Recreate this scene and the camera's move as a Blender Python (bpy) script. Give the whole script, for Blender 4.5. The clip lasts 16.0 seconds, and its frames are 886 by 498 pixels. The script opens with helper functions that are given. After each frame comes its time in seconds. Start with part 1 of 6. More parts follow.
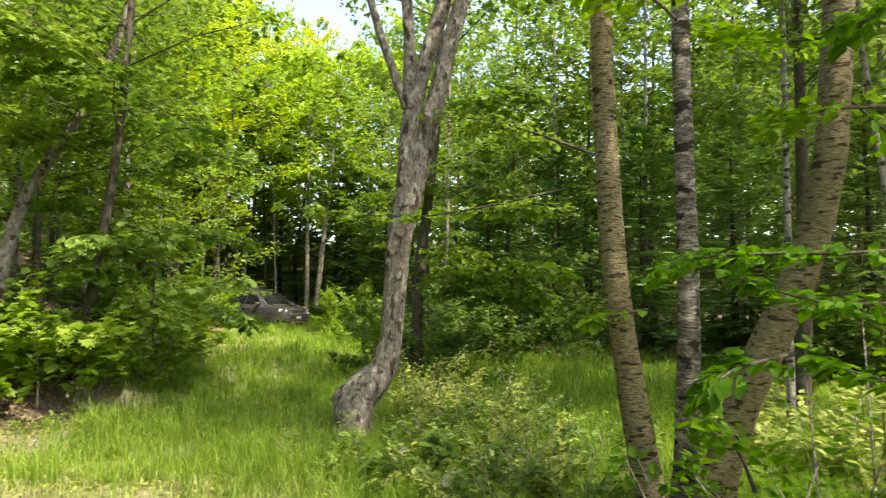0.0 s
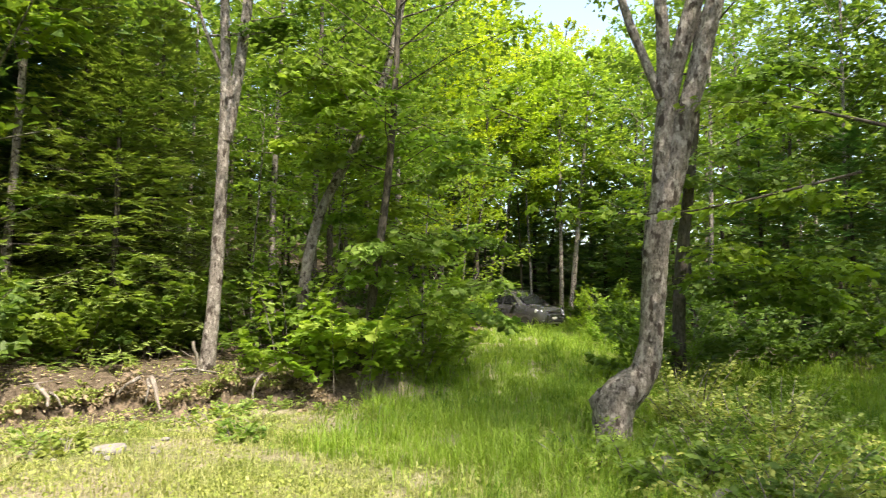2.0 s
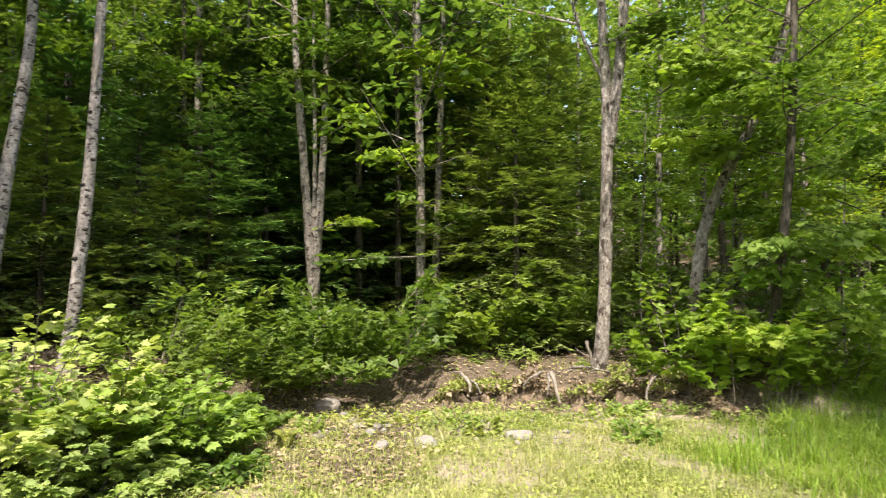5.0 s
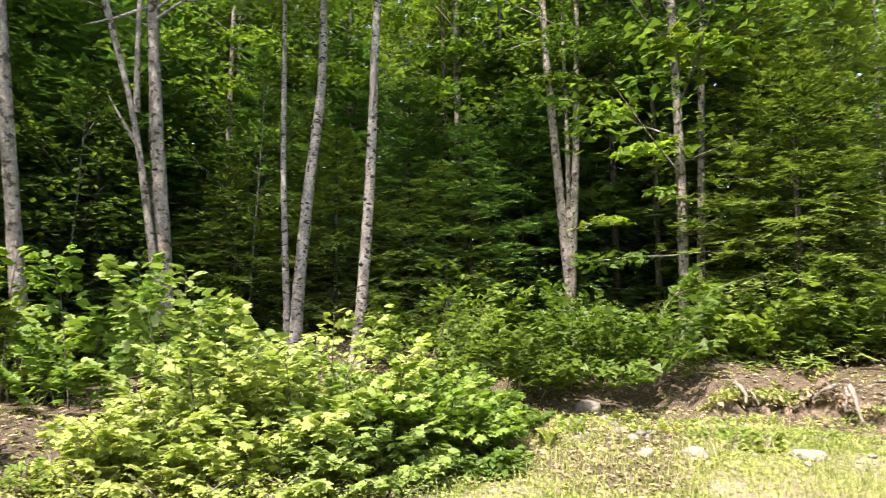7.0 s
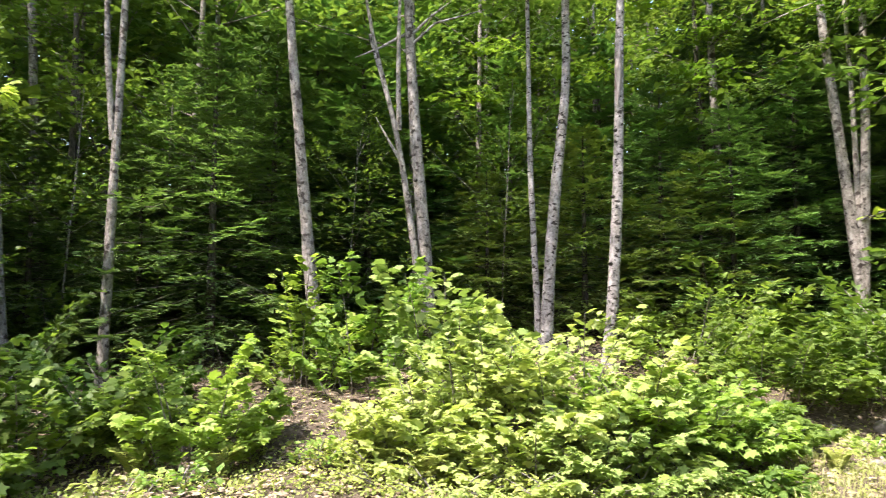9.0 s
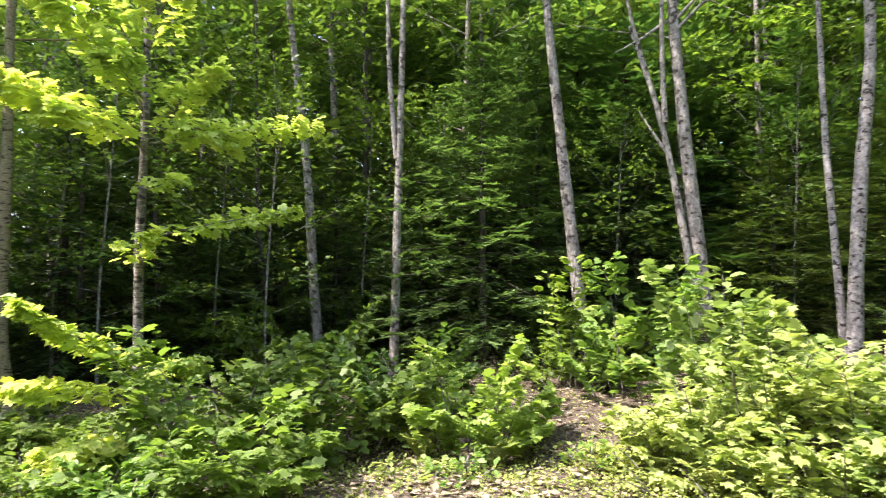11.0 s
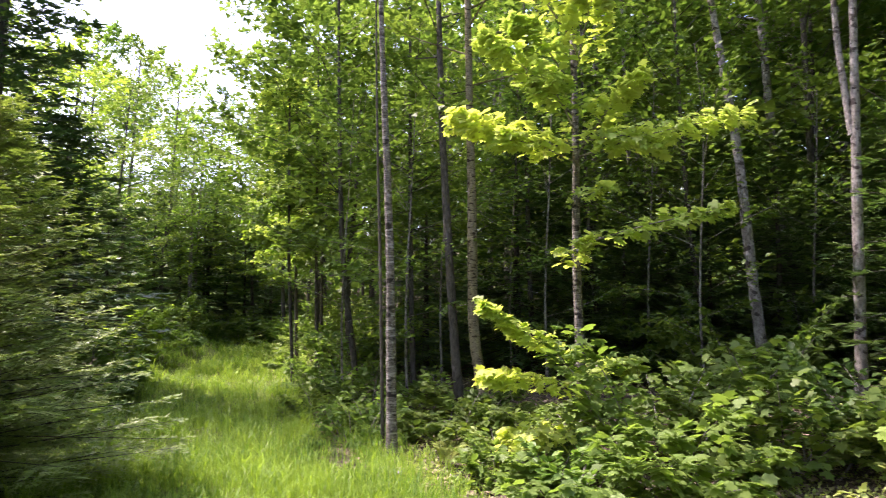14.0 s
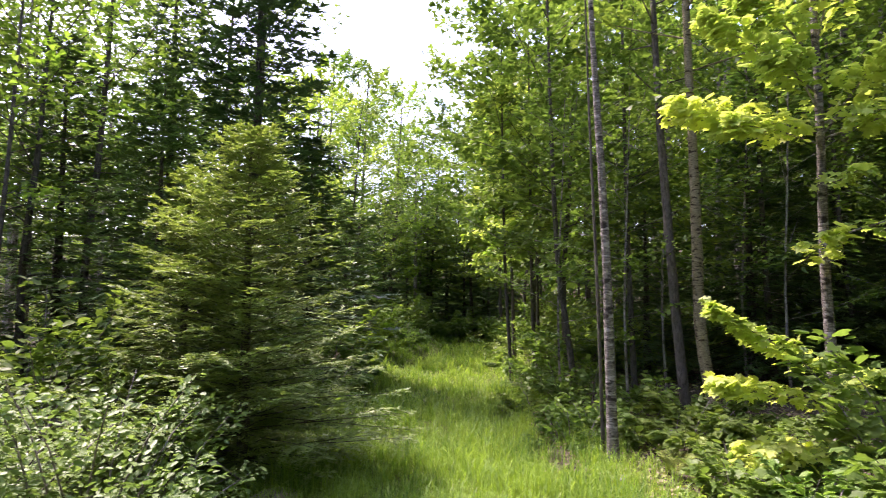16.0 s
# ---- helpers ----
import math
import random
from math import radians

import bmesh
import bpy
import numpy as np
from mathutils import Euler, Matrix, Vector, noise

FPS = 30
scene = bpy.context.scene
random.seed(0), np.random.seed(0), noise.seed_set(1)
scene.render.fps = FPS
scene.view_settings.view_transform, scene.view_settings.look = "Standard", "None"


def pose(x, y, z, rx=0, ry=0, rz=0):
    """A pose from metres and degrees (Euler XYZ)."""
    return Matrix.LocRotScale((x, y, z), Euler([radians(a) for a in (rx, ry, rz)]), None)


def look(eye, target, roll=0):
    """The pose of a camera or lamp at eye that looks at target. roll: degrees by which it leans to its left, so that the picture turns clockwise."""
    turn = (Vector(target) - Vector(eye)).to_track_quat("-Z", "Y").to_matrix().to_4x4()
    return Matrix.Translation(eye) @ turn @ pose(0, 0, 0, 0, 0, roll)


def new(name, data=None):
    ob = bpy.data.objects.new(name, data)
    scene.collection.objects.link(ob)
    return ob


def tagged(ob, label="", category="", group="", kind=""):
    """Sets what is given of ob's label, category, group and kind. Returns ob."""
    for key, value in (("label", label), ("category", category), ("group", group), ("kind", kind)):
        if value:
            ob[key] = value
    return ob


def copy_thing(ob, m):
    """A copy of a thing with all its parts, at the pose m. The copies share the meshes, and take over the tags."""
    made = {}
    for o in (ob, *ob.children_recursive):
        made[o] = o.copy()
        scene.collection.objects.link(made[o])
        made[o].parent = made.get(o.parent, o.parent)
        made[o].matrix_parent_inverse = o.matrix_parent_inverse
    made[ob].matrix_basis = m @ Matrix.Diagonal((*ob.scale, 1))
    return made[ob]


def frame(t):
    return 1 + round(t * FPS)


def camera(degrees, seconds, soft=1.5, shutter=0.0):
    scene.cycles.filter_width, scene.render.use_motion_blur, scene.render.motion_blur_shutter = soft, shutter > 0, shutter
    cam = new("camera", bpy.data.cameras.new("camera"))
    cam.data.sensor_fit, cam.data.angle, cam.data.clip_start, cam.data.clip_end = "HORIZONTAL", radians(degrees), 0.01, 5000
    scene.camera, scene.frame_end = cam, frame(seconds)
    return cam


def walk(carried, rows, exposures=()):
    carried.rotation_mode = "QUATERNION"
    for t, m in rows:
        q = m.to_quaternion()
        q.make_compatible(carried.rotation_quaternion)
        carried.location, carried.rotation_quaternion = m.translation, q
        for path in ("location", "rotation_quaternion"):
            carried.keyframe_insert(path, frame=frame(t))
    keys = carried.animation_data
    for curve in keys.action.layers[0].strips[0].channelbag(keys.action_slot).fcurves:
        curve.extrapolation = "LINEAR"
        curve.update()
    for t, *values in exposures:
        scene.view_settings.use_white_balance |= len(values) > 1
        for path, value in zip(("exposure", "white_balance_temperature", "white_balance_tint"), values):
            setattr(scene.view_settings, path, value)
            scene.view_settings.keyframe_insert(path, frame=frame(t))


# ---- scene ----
EYE = 1.6
LENS = 69.0
cam = camera(LENS, 16.0, soft=1.0, shutter=0.3)
# the pan: seconds, yaw, upward tilt, lean
PAN = ((0.0, 0.0, 4.05, 0.0), (0.5, 5.83, 4.07, 0.05), (1.0, 11.31, 4.1, 0.08), (1.5, 16.82, 4.12, 0.08), (2.0, 22.32, 4.12, 0.06), (2.5, 27.87, 4.12, 0.04), (3.0, 33.52, 4.13, 0.03),
       (3.5, 39.25, 4.15, 0.02), (4.0, 44.89, 4.18, 0.0), (5.25, 58.75, 4.24, -0.02), (6.5, 72.63, 4.3, -0.03), (7.0, 78.31, 4.31, -0.02), (7.5, 83.82, 4.31, 0.0), (8.0, 89.24, 4.31, 0.0),
       (8.5, 94.72, 4.31, 0.0), (9.0, 100.19, 4.33, 0.0), (10.25, 114.55, 4.41, -0.02), (11.5, 129.68, 4.49, -0.04), (12.0, 135.78, 4.5, -0.04), (12.5, 141.92, 4.53, -0.03), (13.0, 148.37, 4.55, -0.01),
       (13.5, 154.67, 4.58, 0.0), (14.0, 160.51, 4.6, 0.04), (14.5, 165.86, 4.6, 0.1), (15.0, 170.6, 4.62, 0.12), (15.5, 175.03, 4.64, 0.13), (16.0, 179.47, 4.64, 0.16))
EXPO = ((0.0, 2.06, 7900, 8), (2.0, 1.98, 7350, 12), (4.0, 1.93, 7150, 15), (7.0, 2.25, 7000, 17), (9.0, 2.62, 6600, 20), (11.5, 2.66, 6500, 23), (12.5, 2.58, 6550, 29), (14.0, 2.25, 6500, 34), (16.0, 2.11, 6400, 38))
walk(cam, [(t, pose(0, 0, EYE, 90 + tilt, 0, yaw) @ pose(0, 0, 0, 0, 0, lean)) for t, yaw, tilt, lean in PAN], EXPO)

# ---- light ----
SUN_YAW, SUN_UP = -132.0, 58.0
world = bpy.data.worlds.new("sky")
scene.world = world
world.use_nodes = True
wn = world.node_tree
sky = wn.nodes.new("ShaderNodeTexSky")
sky.sky_type, sky.sun_disc = "NISHITA", False
sky.sun_elevation, sky.sun_rotation = radians(SUN_UP), radians(-SUN_YAW)
sky.air_density, sky.dust_density = 1.0, 3.0
wn.nodes["Background"].inputs["Strength"].default_value = 0.15
wn.links.new(sky.outputs["Color"], wn.nodes["Background"].inputs["Color"])
sun = new("sun", bpy.data.lights.new("sun", "SUN"))
sun.data.energy, sun.data.angle, sun.data.color = 2.4, radians(0.6), (1.0, 0.94, 0.84)
sy, se = radians(SUN_YAW), radians(SUN_UP)
sun.matrix_world = look((-60 * math.sin(sy) * math.cos(se), 60 * math.cos(sy) * math.cos(se), 60 * math.sin(se)), (0, 0, 0))


# ---- materials ----
def material(name):
    m = bpy.data.materials.new(name)
    m.use_nodes = True
    return m, m.node_tree, m.node_tree.nodes["Principled BSDF"]


def node(nt, kind, links=(), **values):
    n = nt.nodes.new(kind)
    for key, value in values.items():
        n.inputs[key.replace("_", " ")].default_value = value
    for socket, source in links:
        nt.links.new(source, n.inputs[socket])
    return n


def ramp(nt, source, *stops):
    n = nt.nodes.new("ShaderNodeValToRGB")
    while len(n.color_ramp.elements) < len(stops):
        n.color_ramp.elements.new(0.5)
    for e, (p, c) in zip(n.color_ramp.elements, stops):
        e.position, e.color = p, (*c, 1)
    nt.links.new(source, n.inputs[0])
    return n.outputs[0]


def mixed(nt, fac, a, b, blend="MIX"):
    n = nt.nodes.new("ShaderNodeMix")
    n.data_type, n.blend_type = "RGBA", blend
    for socket, v in ((n.inputs[0], fac), (n.inputs[6], a), (n.inputs[7], b)):
        if isinstance(v, (int, float)):
            socket.default_value = v
        elif isinstance(v, tuple):
            socket.default_value = (*v, 1)
        else:
            nt.links.new(v, socket)
    return n.outputs[2]


def leaf_material(name, dark, light, glow=(1.25, 1.3, 0.5), through_part=0.42, rough=0.5, gloss=0.35):
    m, nt, bsdf = material(name)
    geo = node(nt, "ShaderNodeNewGeometry")
    info = node(nt, "ShaderNodeObjectInfo")
    co = node(nt, "ShaderNodeTexCoord")
    big = node(nt, "ShaderNodeTexNoise", [("Vector", co.outputs["Object"])], Scale=1.1, Detail=2.0)
    base = ramp(nt, geo.outputs["Random Per Island"], (0.0, dark), (0.75, tuple((a + b) / 2 for a, b in zip(dark, light))), (1.0, light))
    base = mixed(nt, ramp(nt, big.outputs["Fac"], (0.38, (0, 0, 0)), (0.62, (0.6, 0.6, 0.6))), base, light)
    hsv = node(nt, "ShaderNodeHueSaturation", [("Color", base)])
    hue = node(nt, "ShaderNodeMapRange", [("Value", info.outputs["Random"])])
    hue.inputs[3].default_value, hue.inputs[4].default_value = 0.485, 0.515
    val = node(nt, "ShaderNodeMapRange", [("Value", info.outputs["Random"])])
    val.inputs[3].default_value, val.inputs[4].default_value = 1.15, 0.85
    nt.links.new(hue.outputs[0], hsv.inputs["Hue"])
    nt.links.new(val.outputs[0], hsv.inputs["Value"])
    base = hsv.outputs["Color"]
    nt.links.new(base, bsdf.inputs["Base Color"])
    bsdf.inputs["Roughness"].default_value = rough
    bsdf.inputs["Specular IOR Level"].default_value = gloss
    tr = node(nt, "ShaderNodeBsdfTranslucent", [("Color", mixed(nt, 1.0, base, glow, "MULTIPLY"))])
    both = node(nt, "ShaderNodeMixShader", [(1, bsdf.outputs[0]), (2, tr.outputs[0])])
    both.inputs[0].default_value = through_part
    nt.links.new(both.outputs[0], nt.nodes["Material Output"].inputs["Surface"])
    return m


def bark_material(name, dark, light, patch, bands=(3, 3, 14), patch_at=(0.56, 0.64), bump=0.5, spots=None, spot_scale=(5, 5, 9)):
    m, nt, bsdf = material(name)
    co = node(nt, "ShaderNodeTexCoord")
    mp = node(nt, "ShaderNodeMapping", [("Vector", co.outputs["Object"])], Scale=bands)
    fine = node(nt, "ShaderNodeTexNoise", [("Vector", mp.outputs[0])], Scale=4.0, Detail=6.0, Roughness=0.65)
    blot = node(nt, "ShaderNodeTexNoise", [("Vector", mp.outputs[0])], Scale=1.5, Detail=6.0, Roughness=0.65)
    col = ramp(nt, fine.outputs["Fac"], (0.33, dark), (0.62, light))
    col = mixed(nt, ramp(nt, blot.outputs["Fac"], (patch_at[0], (0, 0, 0)), (patch_at[1], (1, 1, 1))), col, mixed(nt, 0.4, patch, col))
    if spots:
        vor = node(nt, "ShaderNodeTexNoise", [("Vector", node(nt, "ShaderNodeMapping", [("Vector", co.outputs["Object"])], Scale=spot_scale).outputs[0])], Scale=1.4, Detail=3.0)
        col = mixed(nt, ramp(nt, vor.outputs["Fac"], (0.56, (0, 0, 0)), (0.63, (1, 1, 1))), col, spots)
    nt.links.new(col, bsdf.inputs["Base Color"])
    bsdf.inputs["Roughness"].default_value = 0.9
    bsdf.inputs["Specular IOR Level"].default_value = 0.2
    bp = node(nt, "ShaderNodeBump", [("Height", fine.outputs["Fac"])], Strength=bump, Distance=0.02)
    nt.links.new(bp.outputs[0], bsdf.inputs["Normal"])
    return m


def plain_material(name, colour, rough=0.6, metal=0.0, grain=0.15, scale=30.0, bump=0.0):
    m, nt, bsdf = material(name)
    co = node(nt, "ShaderNodeTexCoord")
    nz = node(nt, "ShaderNodeTexNoise", [("Vector", co.outputs["Object"])], Scale=scale, Detail=5.0, Roughness=0.6)
    lo, hi = tuple(c * (1 - grain) for c in colour), tuple(min(1, c * (1 + grain)) for c in colour)
    nt.links.new(ramp(nt, nz.outputs["Fac"], (0.35, lo), (0.65, hi)), bsdf.inputs["Base Color"])
    bsdf.inputs["Roughness"].default_value, bsdf.inputs["Metallic"].default_value = rough, metal
    if bump:
        bp = node(nt, "ShaderNodeBump", [("Height", nz.outputs["Fac"])], Strength=bump, Distance=0.03)
        nt.links.new(bp.outputs[0], bsdf.inputs["Normal"])
    return m


LEAF = leaf_material("maple_leaf", (0.092, 0.166, 0.034), (0.195, 0.288, 0.066), (1.22, 1.28, 0.62), 0.54)
LEAF_FRESH = leaf_material("fresh_bramble_leaf", (0.13, 0.23, 0.04), (0.26, 0.37, 0.085), (1.15, 1.25, 0.6), 0.45)
LEAF_YOUNG = leaf_material("young_yellow_green_leaf", (0.158, 0.268, 0.036), (0.305, 0.435, 0.08), (1.15, 1.2, 0.55), 0.56)
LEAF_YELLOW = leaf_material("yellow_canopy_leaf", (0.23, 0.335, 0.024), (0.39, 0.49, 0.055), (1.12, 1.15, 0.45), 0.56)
LEAF_BEECH = leaf_material("fresh_beech_leaf", (0.06, 0.15, 0.01), (0.14, 0.27, 0.018), (1.25, 1.3, 0.35), 0.55, 0.5, 0.12)
# maple leaf lightened so its colour carries the sun on the sprays
LEAF_SUNLIT = leaf_material("sunlit_toned_maple_leaf", (0.37, 0.48, 0.1), (0.59, 0.68, 0.22), (1.12, 1.15, 0.55), 0.62)
LEAF_DEEP = leaf_material("deep_green_leaf", (0.069, 0.134, 0.027), (0.150, 0.225, 0.049), (1.22, 1.28, 0.6), 0.5)
LEAF_PALE = leaf_material("pale_bramble_leaf", (0.17, 0.262, 0.064), (0.36, 0.435, 0.145), (1.12, 1.17, 0.66), 0.44)
LEAF_GREY = leaf_material("grey_green_leaf", (0.116, 0.191, 0.052), (0.232, 0.325, 0.105), (1.1, 1.2, 0.6), 0.4, 0.45, 0.35)
NEEDLE = leaf_material("fir_needle", (0.067, 0.134, 0.038), (0.144, 0.217, 0.067), (1.1, 1.25, 0.6), 0.4, 0.45, 0.4)
NEEDLE_NEW = leaf_material("young_fir_needle", (0.125, 0.2, 0.042), (0.28, 0.355, 0.1), (1.15, 1.2, 0.5), 0.38, 0.45, 0.4)
NEEDLE_DEEP = leaf_material("shady_fir_needle", (0.095, 0.203, 0.057), (0.208, 0.343, 0.099), (1.1, 1.2, 0.6), 0.3, 0.5, 0.35)
NEEDLE_DARK = leaf_material("spruce_needle", (0.045, 0.102, 0.036), (0.102, 0.173, 0.061), (1.1, 1.2, 0.6), 0.25, 0.5, 0.35)
GRASS = leaf_material("lush_grass", (0.09, 0.19, 0.022), (0.33, 0.46, 0.075), (1.2, 1.2, 0.45), 0.5, 0.45, 0.3)
GRASS_DRY = leaf_material("dry_grass", (0.2, 0.26, 0.06), (0.4, 0.41, 0.19), (1.1, 1.1, 0.7), 0.4, 0.5, 0.4)
HERB = leaf_material("low_herb_leaf", (0.17, 0.24, 0.045), (0.36, 0.40, 0.11), (1.15, 1.15, 0.6), 0.35)
LITTER = leaf_material("dead_leaf", (0.168, 0.130, 0.086), (0.396, 0.324, 0.228), (1, 0.9, 0.7), 0.15, 0.8, 0.1)

BARK_MAPLE = bark_material("maple_bark", (0.075, 0.066, 0.058), (0.25, 0.228, 0.205), (0.46, 0.44, 0.41), (11, 11, 6), (0.52, 0.6), 1.0, (0.055, 0.045, 0.038), (9, 9, 4.5))
BARK_BIRCH = bark_material("yellow_birch_bark", (0.095, 0.08, 0.046), (0.27, 0.237, 0.142), (0.16, 0.135, 0.085), (6, 6, 20), (0.52, 0.64), 1.0, (0.05, 0.036, 0.022), (7, 7, 22))
BARK_FLAKY = bark_material("flaky_birch_bark", (0.04, 0.035, 0.03), (0.2, 0.18, 0.155), (0.42, 0.4, 0.37), (5, 5, 17), (0.52, 0.6), 1.0, (0.03, 0.026, 0.022), (5, 5, 10))
BARK_PALE = bark_material("pale_mottled_bark", (0.105, 0.096, 0.088), (0.27, 0.255, 0.243), (0.42, 0.405, 0.39), (6, 6, 6), (0.5, 0.62), 1.0, (0.035, 0.03, 0.027), (7, 7, 13))
BARK_GREY = bark_material("grey_bark", (0.085, 0.075, 0.064), (0.25, 0.23, 0.205), (0.38, 0.36, 0.33), (8, 8, 5), (0.5, 0.6), 0.9, (0.055, 0.046, 0.04), (6, 6, 8))
BARK_DARK = bark_material("dark_bark", (0.034, 0.03, 0.024), (0.115, 0.102, 0.085), (0.22, 0.2, 0.17), (8, 8, 3), (0.56, 0.66), 0.8)
WOOD_BLEACHED = bark_material("bleached_root_wood", (0.16, 0.13, 0.11), (0.28, 0.255, 0.23), (0.34, 0.315, 0.29), (10, 10, 2), (0.5, 0.6), 0.8)
ROCK = plain_material("grey_stone", (0.15, 0.138, 0.125), 0.85, 0, 0.35, 9.0, 0.6)
ROCK_PALE = plain_material("pale_stone", (0.2, 0.192, 0.185), 0.85, 0, 0.2, 12.0, 0.5)
KNOT = plain_material("dark_bark_knot", (0.035, 0.03, 0.026), 0.9, 0, 0.4, 40.0, 0.6)
SOIL = plain_material("brown_bank_soil", (0.145, 0.112, 0.078), 0.95, 0, 0.6, 14.0, 1.0)


# ---- lie of the land ----
def smooth(a, b, v):
    t = np.clip((v - a) / (b - a), 0, 1)
    return t * t * (3 - 2 * t)


# the plan's bearings round the viewpoint, and the true turn that each one stands for
DIAL = (-90.0, 0.0, 44.08, 71.35, 98.88, 128.22, 152.73, 177.09, 220.0, 270.0)
TURN = (-91.4, 0.0, 44.89, 72.63, 100.19, 129.68, 154.67, 179.47, 223.1, 268.6)


def ray(yaw, d):
    """The plan's x and y at a bearing and distance."""
    a = np.radians(np.interp(yaw, DIAL, TURN))
    return -d * np.sin(a), d * np.cos(a)


def bearing(x, y):
    return np.interp((np.degrees(np.arctan2(-x, y)) + 91.4) % 360 - 91.4, TURN, DIAL)


def bank_line(yaw):
    """Distance of the foot of the cut bank."""
    return 9.6 - 3.9 * smooth(62, 84, yaw) + 1.2 * smooth(120, 150, yaw) + 0.25 * np.sin(yaw * 0.55) + 0.15 * np.sin(yaw * 1.7)


def height(x, y):
    x, y = np.asarray(x, float), np.asarray(y, float)
    r, yaw = np.hypot(x, y), bearing(x, y)
    front = 1 - smooth(18, 34, yaw)
    front = front * smooth(-75, -55, yaw)
    hill = smooth(18, 34, yaw) * (1 - smooth(118, 140, yaw))
    back = smooth(118, 140, yaw) * (1 - smooth(225, 250, yaw))
    line = bank_line(yaw)
    z = front * 0.006 * np.clip(r - 6, 0, 60)
    soft = smooth(56, 68, yaw)
    z = z + hill * ((0.5 - 0.22 * soft) * smooth(line, line + 0.7 + 1.3 * soft, r) + 0.09 * np.clip(r - line - 1, 0, 70))
    lane = 1 - smooth(1.6, 3.2, np.abs((x - 0.065 * y)) + 10 * (y > 0))
    z = z + 9.0 * smooth(45, 85, r)
    z = z + back * (-0.017 * np.clip(r - 6, 0, 30) + (1 - lane) * (0.25 * smooth(6, 10, r) + 0.03 * np.clip(r - 10, 0, 60)))
    rough = 0.05 * np.sin(x * 1.3 + 0.7 * y) * np.sin(y * 1.1 - 0.4 * x) + 0.03 * np.sin(x * 3.1 + 1.0) * np.sin(y * 2.7)
    return z + rough * smooth(1.5, 5, r) * (1 - smooth(60, 90, r))


def spot(yaw, d, lift=0.0):
    x, y = ray(yaw, d)
    return Vector((x, y, float(height(x, y)) + lift))


def mesh_object(name, me, mat, parent=None, label="", smooth_faces=True):
    ob = new(name, me)
    me.materials.append(mat)
    if smooth_faces:
        me.polygons.foreach_set("use_smooth", np.ones(len(me.polygons), bool))
    if parent:
        ob.parent = parent
    if label:
        ob["label"] = label
    return ob


def part(name, bm, mat, parent, label="", smooth_faces=True):
    me = bpy.data.meshes.new(name)
    bm.to_mesh(me)
    bm.free()
    return mesh_object(name, me, mat, parent, label, smooth_faces)


def raw_mesh(name, co, faces):
    """faces: list of integer arrays, one row a face."""
    me = bpy.data.meshes.new(name)
    me.vertices.add(len(co))
    me.vertices.foreach_set("co", np.ascontiguousarray(co, np.float32).ravel())
    loops = np.concatenate([f.ravel() for f in faces]).astype(np.int32)
    counts = np.concatenate([np.full(len(f), f.shape[1]) for f in faces])
    starts = np.concatenate([[0], np.cumsum(counts)[:-1]]).astype(np.int32)
    me.loops.add(len(loops))
    me.loops.foreach_set("vertex_index", loops)
    me.polygons.add(len(counts))
    me.polygons.foreach_set("loop_start", starts)
    me.update(calc_edges=True)
    return me


# leaf outlines: points along and across the leaf with their fold, then the faces
SHAPES = {
    "rhomb": (((0, 0, 0), (0.45, 0.32, 0.07), (1, 0, -0.05), (0.45, -0.32, 0.07)), ((0, 1, 2), (0, 2, 3))),
    "ovate": (((0, 0, 0), (0.28, 0.3, 0.07), (0.65, 0.26, 0.04), (1, 0, -0.08), (0.65, -0.26, 0.04), (0.28, -0.3, 0.07)), ((0, 1, 2, 3), (0, 3, 4, 5))),
    "lobed": (((0, 0, 0), (-0.12, 0.28, 0.03), (0.2, 0.54, -0.02), (0.38, 0.3, 0.06), (0.7, 0.44, -0.03), (0.7, 0.18, 0.03), (1, 0, -0.1),
               (0.7, -0.18, 0.03), (0.7, -0.44, -0.03), (0.38, -0.3, 0.06), (0.2, -0.54, -0.02), (-0.12, -0.28, 0.03)),
              ((0, 1, 2, 3), (0, 3, 4, 5), (0, 5, 6, 7), (0, 7, 8, 9), (0, 9, 10, 11))),
    "tri": (((0, 0, 0), (0.72, 0.44, 0.06), (0.9, -0.36, -0.04)), ((0, 1, 2),)),
    "needle": (((0, 0.21, 0), (1, 0, 0), (0, -0.21, 0)), ((0, 1, 2),)),
    "pinna": (((0, 0, 0), (0.45, 0.17, 0.0), (1, 0, 0), (0.45, -0.17, 0)), ((0, 1, 2), (0, 2, 3))),
}


def unit(v):
    return v / np.maximum(np.linalg.norm(v, axis=1, keepdims=True), 1e-9)


def leaf_mesh(name, at, along, up, size, shape="rhomb"):
    outline, faces = SHAPES[shape]
    o = np.array(outline, float)
    along = unit(along)
    side = unit(np.cross(up, along))
    top = np.cross(along, side)
    size = np.asarray(size, float).reshape(-1, 1, 1)
    co = at[:, None, :] + size * (o[None, :, 0:1] * along[:, None, :] + o[None, :, 1:2] * side[:, None, :] + o[None, :, 2:3] * top[:, None, :])
    n, k = len(at), len(o)
    base = (np.arange(n) * k)[:, None]
    by_len = {}
    for f in faces:
        by_len.setdefault(len(f), []).append(base + np.array(f)[None, :])
    return raw_mesh(name, co.reshape(-1, 3), [np.concatenate(v) for v in by_len.values()])


